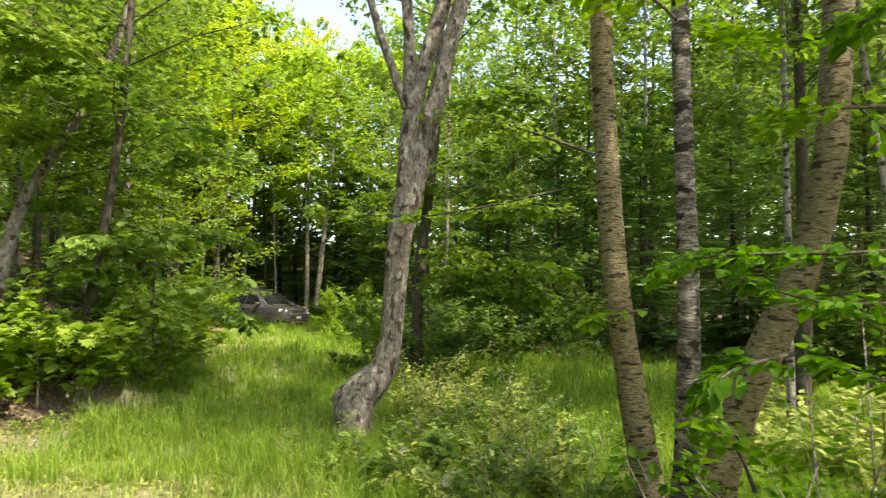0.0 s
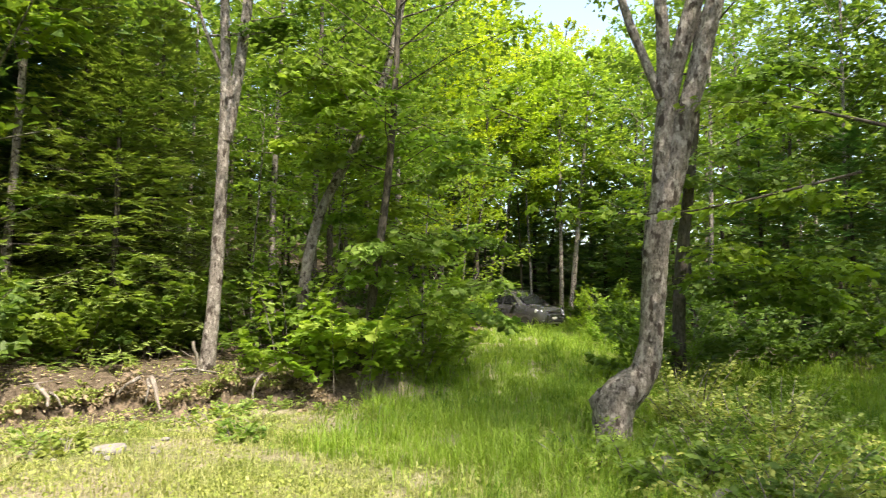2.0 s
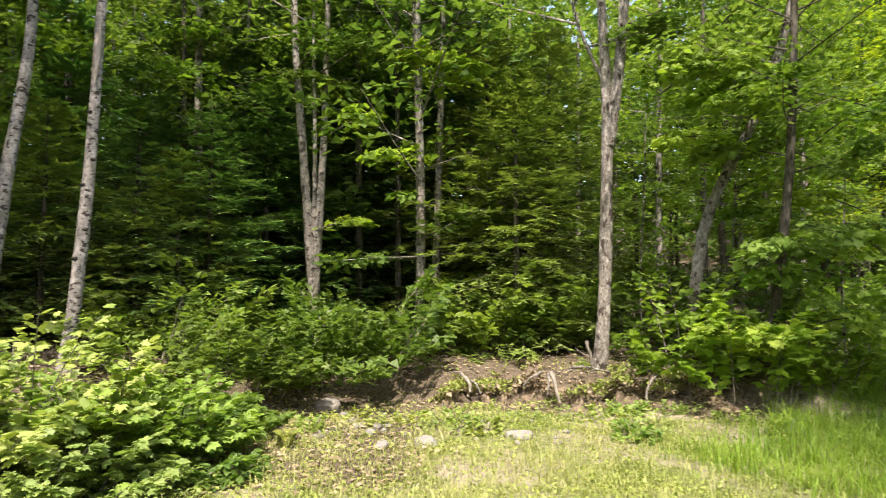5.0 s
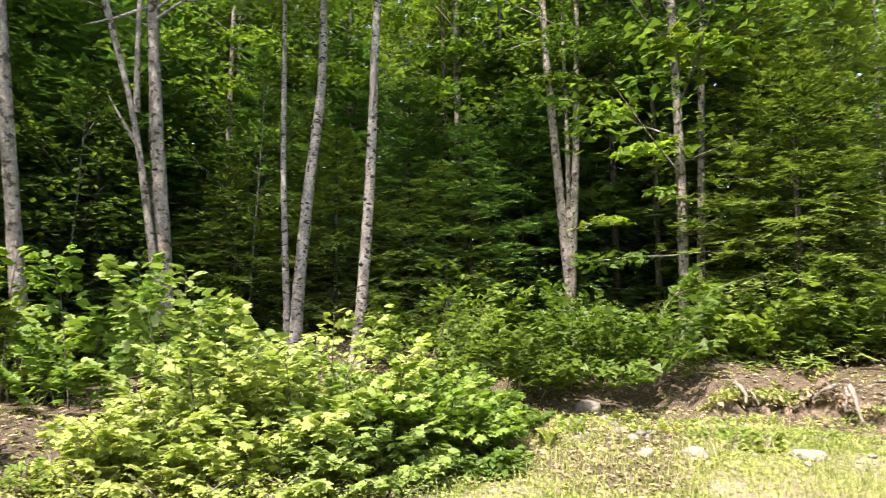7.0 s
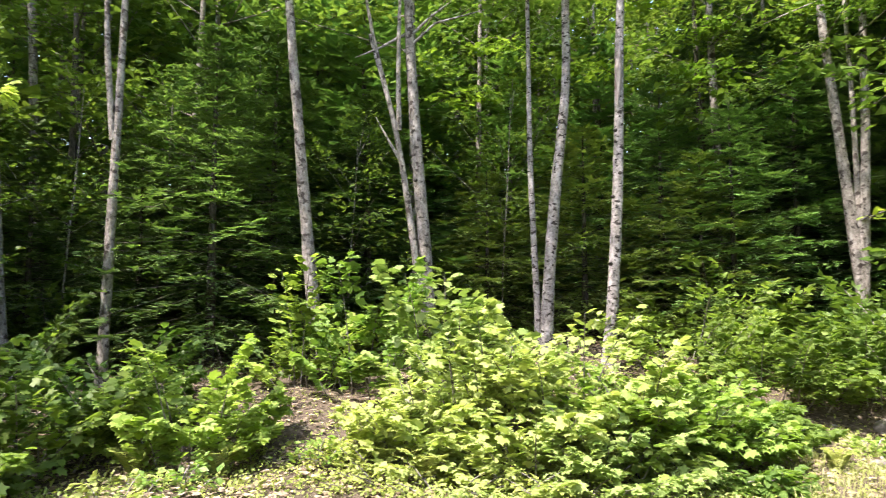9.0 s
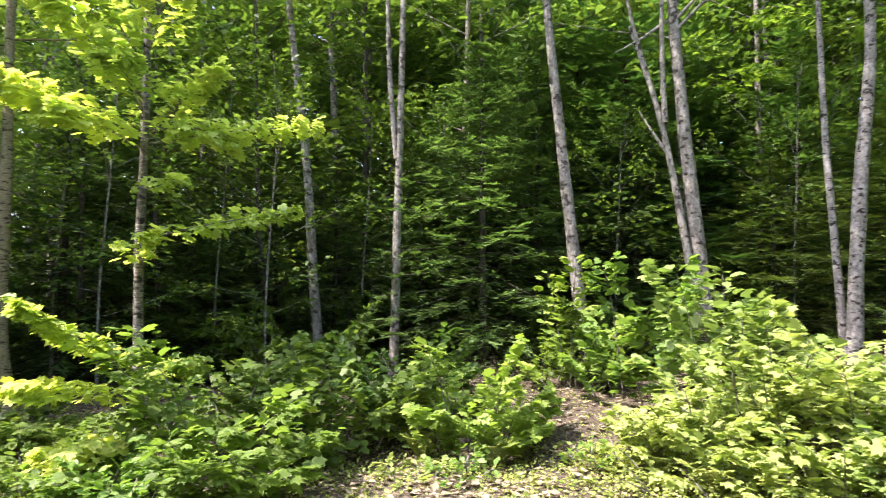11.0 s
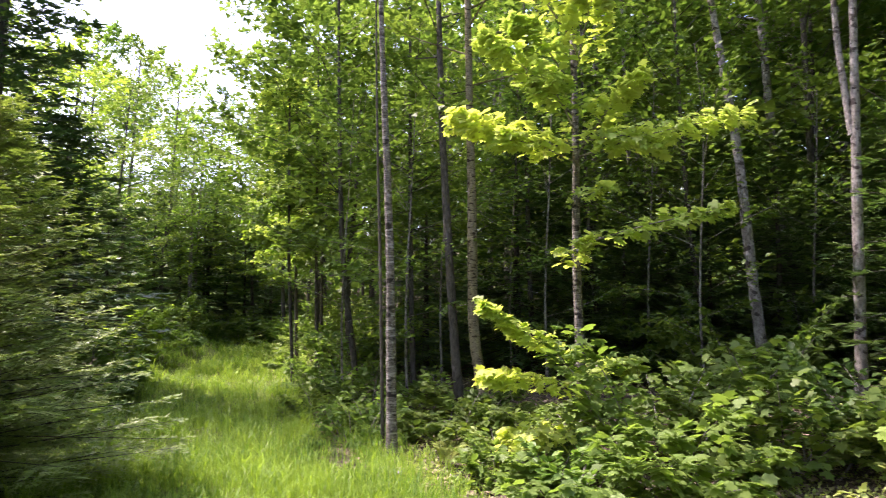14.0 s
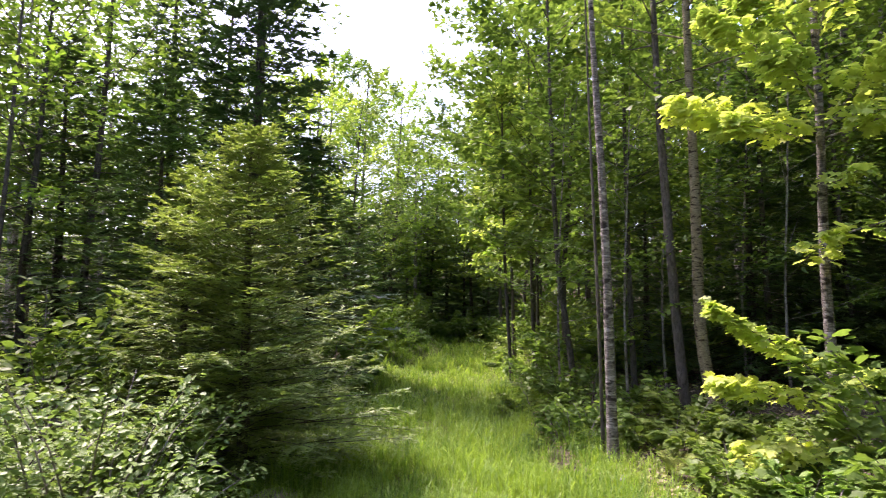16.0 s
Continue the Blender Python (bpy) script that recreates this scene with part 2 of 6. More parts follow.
def tubes_mesh(name, paths, sides=7, wobble=0.0, rng=None):
    """paths: (points, radii) pairs; one tapered tube each, closed at its tip."""
    cos_, quads, n0 = [], [], 0
    for pts, radii in paths:
        pts = np.array(pts, float)
        radii = np.array(radii, float)
        tan = unit(np.gradient(pts, axis=0))
        ref = np.where(np.abs(tan[:, 2:3]) > 0.9, np.array([[1.0, 0, 0]]), np.array([[0, 0, 1.0]]))
        ref[:] = ref[len(ref) // 2]
        a = unit(np.cross(tan, ref))
        b = np.cross(tan, a)
        ang = np.arange(sides) * 2 * np.pi / sides
        rr = radii[:, None] * np.ones(sides)[None, :]
        if wobble:
            rr = rr * (1 + wobble * (rng.random(rr.shape) - 0.5))
        ring = pts[:, None, :] + rr[:, :, None] * (np.cos(ang)[None, :, None] * a[:, None, :] + np.sin(ang)[None, :, None] * b[:, None, :])
        m = len(pts)
        cos_.append(ring.reshape(-1, 3))
        i, j = np.meshgrid(np.arange(m - 1), np.arange(sides), indexing="ij")
        j2 = (j + 1) % sides
        q = np.stack([i * sides + j, i * sides + j2, (i + 1) * sides + j2, (i + 1) * sides + j], -1).reshape(-1, 4) + n0
        quads.append(q)
        n0 += m * sides
    return raw_mesh(name, np.concatenate(cos_), [np.concatenate(quads)])


def bend(rng, start, way, length, n=5, rise=0.15, wander=0.1):
    """A limb's line, curving upward."""
    p, w = np.array(start, float), np.array(way, float)
    out = [p.copy()]
    for _ in range(n - 1):
        w = w + np.array([0, 0, rise / n]) + (rng.random(3) - 0.5) * wander
        w /= np.linalg.norm(w)
        p = p + w * length / (n - 1)
        out.append(p.copy())
    return np.array(out)


def along_line(line, t):
    k = np.clip(t, 0, 0.9999) * (len(line) - 1)
    i = k.astype(int)
    f = (k - i)[:, None]
    return line[i] * (1 - f) + line[i + 1] * f, unit(line[i + 1] - line[i])


def sprays(rng, line, n, width, size, flat=0.2, first=0.2, sag=0.05, tumble=1.3):
    """Leaves of a flat layered spray round a limb: places, ways, normals and sizes."""
    t = first + (1 - first) * rng.random(n) ** 0.8
    p, w = along_line(line, t)
    side = unit(np.cross(w, np.array([[0, 0, 1.0]])) + 1e-6)
    s = rng.random(n) * 2 - 1
    reach = width * (1.15 - 0.7 * t)
    # leaves gather on side twigs
    twig = np.round(t * 9) / 9
    t2, _ = along_line(line, np.clip(twig + (rng.random(n) - 0.5) * 0.05, 0, 1))
    p = 0.35 * p + 0.65 * t2
    p = p + side * (s * reach)[:, None] + w * (np.abs(s) * reach * 0.5)[:, None]
    p[:, 2] += (rng.random(n) - 0.5) * flat * width - sag * (np.abs(s) * reach) ** 2
    way = w * 0.6 + side * np.sign(s)[:, None] * 0.8 + (rng.random((n, 3)) - 0.5) * 1.0
    way[:, 2] -= 0.25
    up = np.array([[0, 0, 1.0]]) + (rng.random((n, 3)) - 0.5) * tumble
    return p, way, up, size * (0.6 + 0.7 * rng.random(n))


def joined(groups):
    return [np.concatenate(v) for v in zip(*groups)]


def crown_limbs(rng, axis, low, high, radius, count, profile="round"):
    """Limbs of a broadleaf crown off the trunk's line between two heights."""
    out = []
    zs = axis[:, 2]
    for i in range(count):
        f = (i + rng.random()) / count
        z = low + (high - low) * f
        k = np.interp(z, zs, np.arange(len(zs)))
        start = axis[int(k)] + (axis[min(int(k) + 1, len(axis) - 1)] - axis[int(k)]) * (k - int(k))
        shape = math.sin(math.pi * (0.12 + 0.8 * f)) if profile == "round" else (1.05 - 0.8 * f)
        a = i * 2.4 + rng.random() * 1.2
        tilt = radians(8 + 50 * f + 14 * (rng.random() - 0.5))
        way = (math.cos(a) * math.cos(tilt), math.sin(a) * math.cos(tilt), math.sin(tilt))
        out.append(bend(rng, start, way, radius * shape * (0.75 + 0.5 * rng.random()), 5, 0.1, 0.25))
    return out


def trunk_line(points, top, step=0.4):
    """Trunk's centre line through the given points, carried on to its top."""
    p = [np.array(q, float) for q in points]
    w = (p[-1] - p[-2]) / max(np.linalg.norm(p[-1] - p[-2]), 1e-6)
    w = w * 0.5 + np.array([0, 0, 0.6])
    w /= np.linalg.norm(w)
    while p[-1][2] < top - 0.6:
        p.append(p[-1] + w * min(1.2, (top - p[-1][2]) / w[2]))
    # resample with a spline for soft bends
    p = np.array(p)
    s = np.concatenate([[0], np.cumsum(np.linalg.norm(np.diff(p, axis=0), axis=1))])
    n = max(8, int(s[-1] / step))
    u = np.linspace(0, s[-1], n)
    q = np.stack([np.interp(u, s, p[:, i]) for i in range(3)], 1)
    for _ in range(2):
        q[1:-1] = 0.25 * q[:-2] + 0.5 * q[1:-1] + 0.25 * q[2:]
    return q


def flare(line, r0, r1, swell=0.5):
    h = line[:, 2] - line[0, 2]
    f = np.linspace(0, 1, len(line))
    return (r0 + (r1 - r0) * f) * (1 + swell * np.exp(-np.maximum(h, 0) / 0.16))


def empty(name, at, label, category, group="", kind=""):
    ob = new(name)
    ob.location = at
    return tagged(ob, label, category, group, kind)


def broadleaf(seed, base, points, radius, top, bark, leaf, label, name="tree", group="trees of the wood edge", crown=(3.0, 2.0), limbs=16, leaves=2600,
              size=0.12, shape="tri", forks=(), sides=9, width=0.55, step=0.4, swell=0.5, girths=None, thin_above=0.0, wobble=0.14, dead_forks=False):
    """One tree: points are its trunk's line in the world; forks are further stems (points, radius, top)."""
    rng = np.random.default_rng(seed)
    if shape == "tri":
        leaves, size = leaves * 2, size * 0.76
    root = empty(name, base, label, "tree", group)
    b = np.array(base)
    line = trunk_line([np.array(p) - b for p in points], top - b[2], step)
    line = np.concatenate([[line[0] - np.array([0, 0, 0.25])], line])
    girth = flare(line, radius, radius * 0.25, swell)
    if girths:
        girth = np.interp(line[:, 2] + b[2], *zip(*girths)) / 2
    me = tubes_mesh("trunk", [(line, girth)], sides, wobble, rng)
    mesh_object("trunk", me, bark, root)
    stems = [line]
    for fp, fr, ft in forks:
        fl = trunk_line([np.array(p) - b for p in fp], ft - b[2])
        mesh_object("limb", tubes_mesh("limb", [(fl, np.linspace(fr, fr * 0.25, len(fl)))], sides, 0.1, rng), bark, root)
        stems.append(fl)
    if leaves:
        groups, twigs = [], []
        stems = stems[:1] if dead_forks else stems
        per = max(4, limbs // len(stems))
        for st in stems:
            hi = st[-1][2]
            lo = max(crown[0] - b[2], st[0][2] + 0.1)
            for l in crown_limbs(rng, st, min(lo, hi - 0.5), hi, crown[1], per):
                twigs.append((l, np.linspace(radius * 0.2, 0.006, len(l))))
                ln = np.linalg.norm(l[-1] - l[0])
                # tops above the view are thinned to let light down into the wood
                thin = 0.5 if thin_above and l[0][2] > thin_above else 1.0
                groups.append(sprays(rng, l, max(8, int(thin * leaves / (per * len(stems)) * (0.4 + ln / crown[1] * 0.7))), ln * width, size))
        tagged(mesh_object("branchwork", tubes_mesh("branchwork", [(l[::2], r[::2]) for l, r in twigs], 3), bark, root), kind="stuff")
        mesh_object("crown", leaf_mesh("crown", *joined(groups), shape), leaf, root, "", False)
    return root


def conifer(seed, base, tall, spread, needle, bark, label, name="fir_tree", group="firs of the wood", low=0.1, rows=16, per_row=7, twigs=14, size=0.16, droop=0.25, shape="needle", fine=0, uneven=0.5, full=0.85, lift=0.4):
    rng = np.random.default_rng(seed)
    root = empty(name, base, label, "tree", group)
    line = np.stack([0.03 * tall * np.sin(np.linspace(0, 3, 9)) * 0.15, np.zeros(9), np.linspace(-0.2, tall, 9)], 1)
    mesh_object("trunk", tubes_mesh("trunk", [(line, np.linspace(0.012 * tall + 0.03, 0.008, 9))], 7, 0.1, rng), bark, root)
    groups, limbs = [], []
    for i in range(rows):
        f = (i + 0.3 * rng.random()) / rows
        z = tall * (low + (0.99 - low) * f)
        for k in range(per_row):
            a = k * 6.283 / per_row + i * 0.9 + rng.random() * 0.7
            ln = spread * (1.02 - f) ** full * (0.95 - uneven / 2 + uneven * rng.random()) + 0.08
            tilt = -droop * (1 - f) + 0.35 * f + (rng.random() - 0.5) * 0.2
            way = (math.cos(a) * math.cos(tilt), math.sin(a) * math.cos(tilt), math.sin(tilt))
            l = bend(rng, (0, 0, z + (rng.random() - 0.5) * 0.4 * tall / rows), way, ln, 4, 0.3, 0.08)
            limbs.append((l, np.linspace(0.0014 * tall * (1 - f) + 0.003, 0.0015, 4)))
            n = max(4, int(twigs * (0.35 + ln / spread)))
            t = 0.06 + 0.94 * np.sort(rng.random(n))
            p, w = along_line(l, t)
            side = unit(np.cross(w, np.array([[0, 0, 1.0]])))
            sg = np.where(np.arange(n) % 2, 1.0, -1.0)
            tw = unit(w * 0.75 + side * sg[:, None] + (rng.random((n, 3)) - 0.5) * 0.3)
            tw[:, 2] += lift * (rng.random(n) - 0.4)
            tl = (0.1 + 0.34 * ln * (1.05 - t)) * (0.7 + 0.5 * rng.random(n))
            m = max(2, fine)
            u = (np.arange(m) + 0.5) / m
            pp = (p[:, None, :] + tw[:, None, :] * (tl[:, None] * u[None, :])[:, :, None])
            pp[:, :, 2] -= (0.25 * tl[:, None] * u[None, :] ** 2)
            sg2 = np.where((np.arange(m) % 2)[None, :], 1.0, -1.0) * np.ones((n, 1))
            sd = unit(np.cross(tw, np.array([[0, 0, 1.0]])))
            ww = tw[:, None, :] * 0.9 + sd[:, None, :] * (sg2 * 0.75)[:, :, None] + (rng.random((n, m, 3)) - 0.5) * 0.4
            up = np.array([0, 0, 1.0]) + (rng.random((n * m, 3)) - 0.5) * 0.9
            groups.append((pp.reshape(-1, 3), ww.reshape(-1, 3), up, size * (0.6 + 0.7 * rng.random(n * m)) * (0.75 + 0.25 * (1 - f))))
    tagged(mesh_object("branchwork", tubes_mesh("branchwork", [(l[[0, 3]], r[[0, 3]]) for l, r in limbs], 3), bark, root), kind="stuff")
    mesh_object("crown", leaf_mesh("crown", *joined(groups), shape), needle, root, "", False)
    return root


def shrub(seed, base, wide, tall, leaf, label, leaves=1800, size=0.09, shape="ovate", stems=14, name="shrub", group="shrubs of the wood edge", bark=None, width=0.34, flat=0.35):
    rng = np.random.default_rng(seed)
    if shape == "ovate" and Vector(base).length > 12.5:
        shape, leaves, size = "tri", int(leaves * 1.7), size * 0.95
    root = empty(name, base, label, "shrub", group)
    groups, twigs = [], []
    for i in range(stems):
        a = i * 2.4 + rng.random() * 1.5
        out = math.sqrt((i + 0.5) / stems) * (0.75 + 0.5 * rng.random())
        foot = np.array([math.cos(a), math.sin(a), 0]) * wide * 0.5 * out * 0.6
        foot[2] = -0.06
        rise = tall * (1.0 - 0.6 * min(out, 1.1) ** 2) * (0.45 + 0.75 * rng.random())
        b = a + (rng.random() - 0.5) * 1.6
        reach = foot + np.array([math.cos(b) * wide * 0.28, math.sin(b) * wide * 0.28, max(rise, 0.18 * tall)])
        mid = foot * 0.6 + reach * 0.4 + np.array([0, 0, 0.3 * rise])
        u = np.linspace(0, 1, 4)[:, None]
        l = foot * (1 - u) ** 2 + 2 * mid * u * (1 - u) + reach * u ** 2
        twigs.append((l, np.linspace(0.011, 0.004, 4)))
        groups.append(sprays(rng, l, int(leaves / stems * (0.7 + 0.6 * rng.random())), width * (0.22 * wide + 0.3 * rise) + 0.1, size, flat, 0.12, 0.1, 1.1 if shape == "lobed" else 1.3))
    tagged(mesh_object("stemwork", tubes_mesh("stemwork", twigs, 3), bark or BARK_GREY, root), kind="stuff")
    mesh_object("foliage", leaf_mesh("foliage", *joined(groups), shape), leaf, root, "", False)
    return root


def turned(p, spin, grow=1.0, tall=1.0):
    return Matrix.Translation(p) @ Matrix.Rotation(spin, 4, "Z") @ Matrix.Diagonal((grow, grow, grow * tall, 1))


def bough(tree, seed, points, leaves, width, size, leaf, bark, shape="ovate", thick=0.012, first=0.1, flat=0.35):
    """A limb of its own with flat leaf sprays, through (yaw, distance, height) points."""
    rng = np.random.default_rng(seed)
    b = np.array(tree.location)
    l = np.array([(*ray(y, d), z) for y, d, z in points]) - b
    k = np.linspace(0, len(l) - 1, 7)
    l = np.stack([np.interp(k, np.arange(len(l)), l[:, i]) for i in range(3)], 1)
    l[1:-1] = 0.25 * l[:-2] + 0.5 * l[1:-1] + 0.25 * l[2:]
    ob = mesh_object("bough", tubes_mesh("bough", [(l, np.linspace(thick, 0.003, 7))], 5), bark, tree)
    tagged(mesh_object("leaf_spray", leaf_mesh("leaf_spray", *sprays(rng, l, leaves, width, size, flat, first, 0.15), shape), leaf, ob, "", False), kind="stuff")


# ---- ground ----
def meadow_share(x, y):
    """1 on open grass, 0 under the trees."""
    r, yaw = np.hypot(x, y), bearing(x, y)
    clearing = (1 - smooth(8.6, 9.6, r)) * (1 - smooth(52, 60, yaw)) + (1 - smooth(5.0, 6.3, r)) * (yaw < 95) + (1 - smooth(4.6, 5.4, r)) * (yaw >= 95)
    car_lane = (1 - smooth(2.0, 3.6, np.abs(x + 0.235 * y - 0.2))) * (y > 2) * (1 - smooth(34, 38, r))
    right_glade = (1 - smooth(13, 18, r)) * smooth(-26, -20, yaw) * (1 - smooth(14, 20, yaw))
    back_lane = (1 - smooth(1.2, 2.1, np.abs(x - 0.065 * y - 0.15) - 1.4 * (x - 0.065 * y > 0))) * (1 - np.exp(-((x - 0.065 * y + 0.85) / 0.17) ** 2) * (y < -6)) * (y < -2) * (1 - smooth(44, 50, r))
    return np.clip(np.maximum.reduce([clearing, car_lane, right_glade, back_lane]), 0, 1)


def build_ground():
    radii = np.concatenate([np.linspace(0, 14, 60), np.linspace(14.6, 40, 36), np.geomspace(42, 2500, 26)])
    sectors = 250
    ang = np.arange(sectors) * 2 * np.pi / sectors
    r, a = np.meshgrid(radii[1:], ang, indexing="ij")
    x, y = r * np.sin(a), r * np.cos(a)
    fade = 1 - smooth(60, 140, r)
    z = height(x, y) * np.maximum(fade, 0.4)
    co = np.concatenate([[[0, 0, float(height(0, 0))]], np.stack([x, y, z], -1).reshape(-1, 3)])
    n = len(radii) - 1
    i, j = np.meshgrid(np.arange(n - 1), np.arange(sectors), indexing="ij")
    j2 = (j + 1) % sectors
    quads = np.stack([1 + i * sectors + j, 1 + i * sectors + j2, 1 + (i + 1) * sectors + j2, 1 + (i + 1) * sectors + j], -1).reshape(-1, 4)[:, ::-1]
    k = np.arange(sectors)
    fan = np.stack([np.zeros(sectors, int), 1 + (k + 1) % sectors, 1 + k], -1)
    me = raw_mesh("ground", co, [quads, fan])
    share = me.attributes.new("meadow", "FLOAT", "POINT")
    share.data.foreach_set("value", meadow_share(co[:, 0], co[:, 1]).astype(np.float32))
    worn = me.attributes.new("worn", "FLOAT", "POINT")
    yw, rr = bearing(co[:, 0], co[:, 1]), np.hypot(co[:, 0], co[:, 1])
    worn.data.foreach_set("value", np.where((yw > 150) & (yw < 200), 1 - smooth(2.5, 4.0, rr), np.where((yw > -30) & (yw < 14), 1 - smooth(3.0, 4.5, rr), 1.0)).astype(np.float32))
    m, nt, bsdf = material("forest_floor")
    cd = node(nt, "ShaderNodeTexCoord")
    fine = node(nt, "ShaderNodeTexNoise", [("Vector", cd.outputs["Object"])], Scale=16.0, Detail=8.0, Roughness=0.7)
    patch = node(nt, "ShaderNodeTexNoise", [("Vector", cd.outputs["Object"])], Scale=0.9, Detail=4.0, Roughness=0.6)
    at = nt.nodes.new("ShaderNodeAttribute")
    at.attribute_name = "meadow"
    litter = ramp(nt, fine.outputs["Fac"], (0.3, (0.035, 0.026, 0.017)), (0.55, (0.14, 0.113, 0.085)), (0.75, (0.215, 0.178, 0.122)))
    turf = ramp(nt, fine.outputs["Fac"], (0.3, (0.06, 0.085, 0.015)), (0.55, (0.14, 0.18, 0.04)), (0.78, (0.33, 0.31, 0.15)))
    bare = ramp(nt, fine.outputs["Fac"], (0.3, (0.2, 0.165, 0.115)), (0.6, (0.38, 0.34, 0.26)), (0.78, (0.5, 0.46, 0.38)))
    wn_ = nt.nodes.new("ShaderNodeAttribute")
    wn_.attribute_name = "worn"
    share2 = mixed(nt, 1.0, ramp(nt, patch.outputs["Fac"], (0.44, (0, 0, 0)), (0.58, (0.9, 0.9, 0.9))), wn_.outputs["Color"], "MULTIPLY")
    turf = mixed(nt, share2, turf, bare)
    edge = node(nt, "ShaderNodeMath", [(0, at.outputs["Fac"]), (1, node(nt, "ShaderNodeMapRange", [("Value", patch.outputs["Fac"])]).outputs[0])])
    edge.operation = "ADD"
    nt.links.new(mixed(nt, ramp(nt, edge.outputs[0], (0.7, (0, 0, 0)), (0.98, (1, 1, 1))), litter, turf), bsdf.inputs["Base Color"])
    bsdf.inputs["Roughness"].default_value = 0.95
    bsdf.inputs["Specular IOR Level"].default_value = 0.1
    bp = node(nt, "ShaderNodeBump", [("Height", fine.outputs["Fac"])], Strength=0.9, Distance=0.06)
    nt.links.new(bp.outputs[0], bsdf.inputs["Normal"])
    return tagged(mesh_object("ground", me, m), "uneven forest floor of leaf litter with grassy clearing and lanes", "ground", "", "structure")


build_ground()


# ---- trees of the wood edge ----
def stem(d, *points, foot=True):
    """A trunk's line at one distance from the viewpoint: (yaw, height) pairs, from the ground up."""
    out = []
    if foot:
        out.append(spot(points[0][0], d))
    for yaw, z in points:
        if foot and z < out[0].z + 0.15:
            continue
        out.append(Vector((*ray(yaw, d), z)))
    return out


def edge_tree(seed, d, points, width, top, bark, leaf, label, **more):
    line = stem(d, *points)
    # fewer leaves above the view on this side, to brighten what stands below
    if 80 < points[0][0] < 166 and d < 17:
        more.setdefault("thin_above", 0.5 * d + 2.0)
    return broadleaf(seed, line[0], line, width / 2, top, bark, leaf, label, **more)


S = stem
# crooked maple in the clearing
crooked = edge_tree(1, 7.4, ((7.66, 0.0), (7.66, 0.36), (7.4, 0.46), (6.41, 0.58), (5.1, 0.74), (4.65, 0.95), (4.4, 1.2), (4.15, 1.71), (3.84, 2.26), (3.3, 2.6), (2.44, 2.9), (1.83, 3.25), (1.32, 3.55), (0.41, 3.98), (-0.68, 4.58), (-1.71, 5.05)),
          0.27, 10.0, BARK_MAPLE, LEAF, "crooked old maple with a kinked mossy foot in the grass", name="crooked_maple", crown=(5.3, 4.0), limbs=28, leaves=6000, size=0.15, sides=20, step=0.08, wobble=0.1,
          girths=((-0.3, 0.46), (0.1, 0.42), (0.35, 0.45), (0.55, 0.42), (0.74, 0.31), (1.1, 0.25), (1.8, 0.262), (2.3, 0.29), (2.6, 0.31), (2.9, 0.27), (3.3, 0.235), (4.0, 0.22), (5.0, 0.19), (10.0, 0.05)),
          forks=((S(7.4, (3.5, 2.35), (3.25, 2.7), (3.15, 3.03), (3.12, 3.54), (3.05, 3.9), (2.81, 4.02), (1.79, 4.29), (0.88, 4.52), (0.21, 4.79), (-0.3, 5.06), foot=False), 0.125, 10.0),
                 (S(7.35, (3.2, 3.75), (3.66, 3.96), (4.61, 4.26), (5.83, 4.67), (6.84, 5.08), foot=False), 0.055, 9.5),
                 (S(7.35, (3.1, 3.75), (3.01, 3.95), (2.9, 4.33), (2.7, 4.62), (2.74, 4.7), (3.19, 4.87), (3.39, 5.08), foot=False), 0.082, 9.0)))
# clump of yellow birches
edge_tree(2, 4.5, ((-17.7, 0.1), (-17.1, 0.31), (-15.3, 1.18), (-14.5, 1.93), (-14.0, 2.87), (-13.9, 3.67)), 0.2, 10.5, BARK_BIRCH, LEAF,
          "yellow birch trunk with peeling bark in a clump", name="yellow_birch", group="yellow birch clump", crown=(6.4, 2.0), limbs=16, leaves=1000, size=0.12, sides=14)
edge_tree(3, 4.7, ((-19.5, 0.1), (-19.7, 0.31), (-20.4, 0.96), (-20.6, 1.7), (-20.4, 2.47), (-20.4, 3.65)), 0.17, 10.0, BARK_FLAKY, LEAF,
          "dark flaking birch trunk in the middle of a clump", name="yellow_birch", group="yellow birch clump", crown=(6.4, 1.9), limbs=16, leaves=900, size=0.12, sides=14)
birch_bent = edge_tree(4, 4.5, ((-21.4, 0.1), (-22.4, 0.65), (-24.4, 1.08), (-27.8, 1.49), (-30.5, 2.02), (-31.2, 2.69), (-31.9, 3.37)), 0.24, 9.5, BARK_BIRCH, LEAF,
          "bent yellow birch leaning out of a clump", name="yellow_birch", group="yellow birch clump", crown=(5.6, 2.4), limbs=18, leaves=2200, size=0.12, sides=14)
behind_maple = edge_tree(5, 12, ((2.4, 0.2), (2.2, 1.89), (1.2, 3.47), (0.5, 5.09)), 0.26, 11, BARK_DARK, LEAF, "dark trunk behind the crooked maple", crown=(5.0, 2.8), leaves=2400, size=0.17)
edge_tree(6, 8.0, ((-27.6, 0.0), (-27.6, 0.91), (-27.9, 3.0)), 0.1, 8, BARK_PALE, LEAF, "slim pale young birch at the wood edge", crown=(3.4, 1.6), leaves=1500)
edge_tree(7, 8.4, ((-36.5, 0.0), (-34.9, 2.1), (-33.7, 3.24), (-33.1, 4.47)), 0.11, 9, BARK_PALE, LEAF, "slim leaning pale birch in the shade", crown=(3.8, 1.8), leaves=1600)
edge_tree(8, 10, ((-28.3, 0.1), (-28.7, 1.11), (-29.0, 4.0)), 0.22, 10, BARK_DARK, LEAF_DEEP, "dark trunk in deep shade", crown=(3.2, 2.6), leaves=3000, size=0.18)
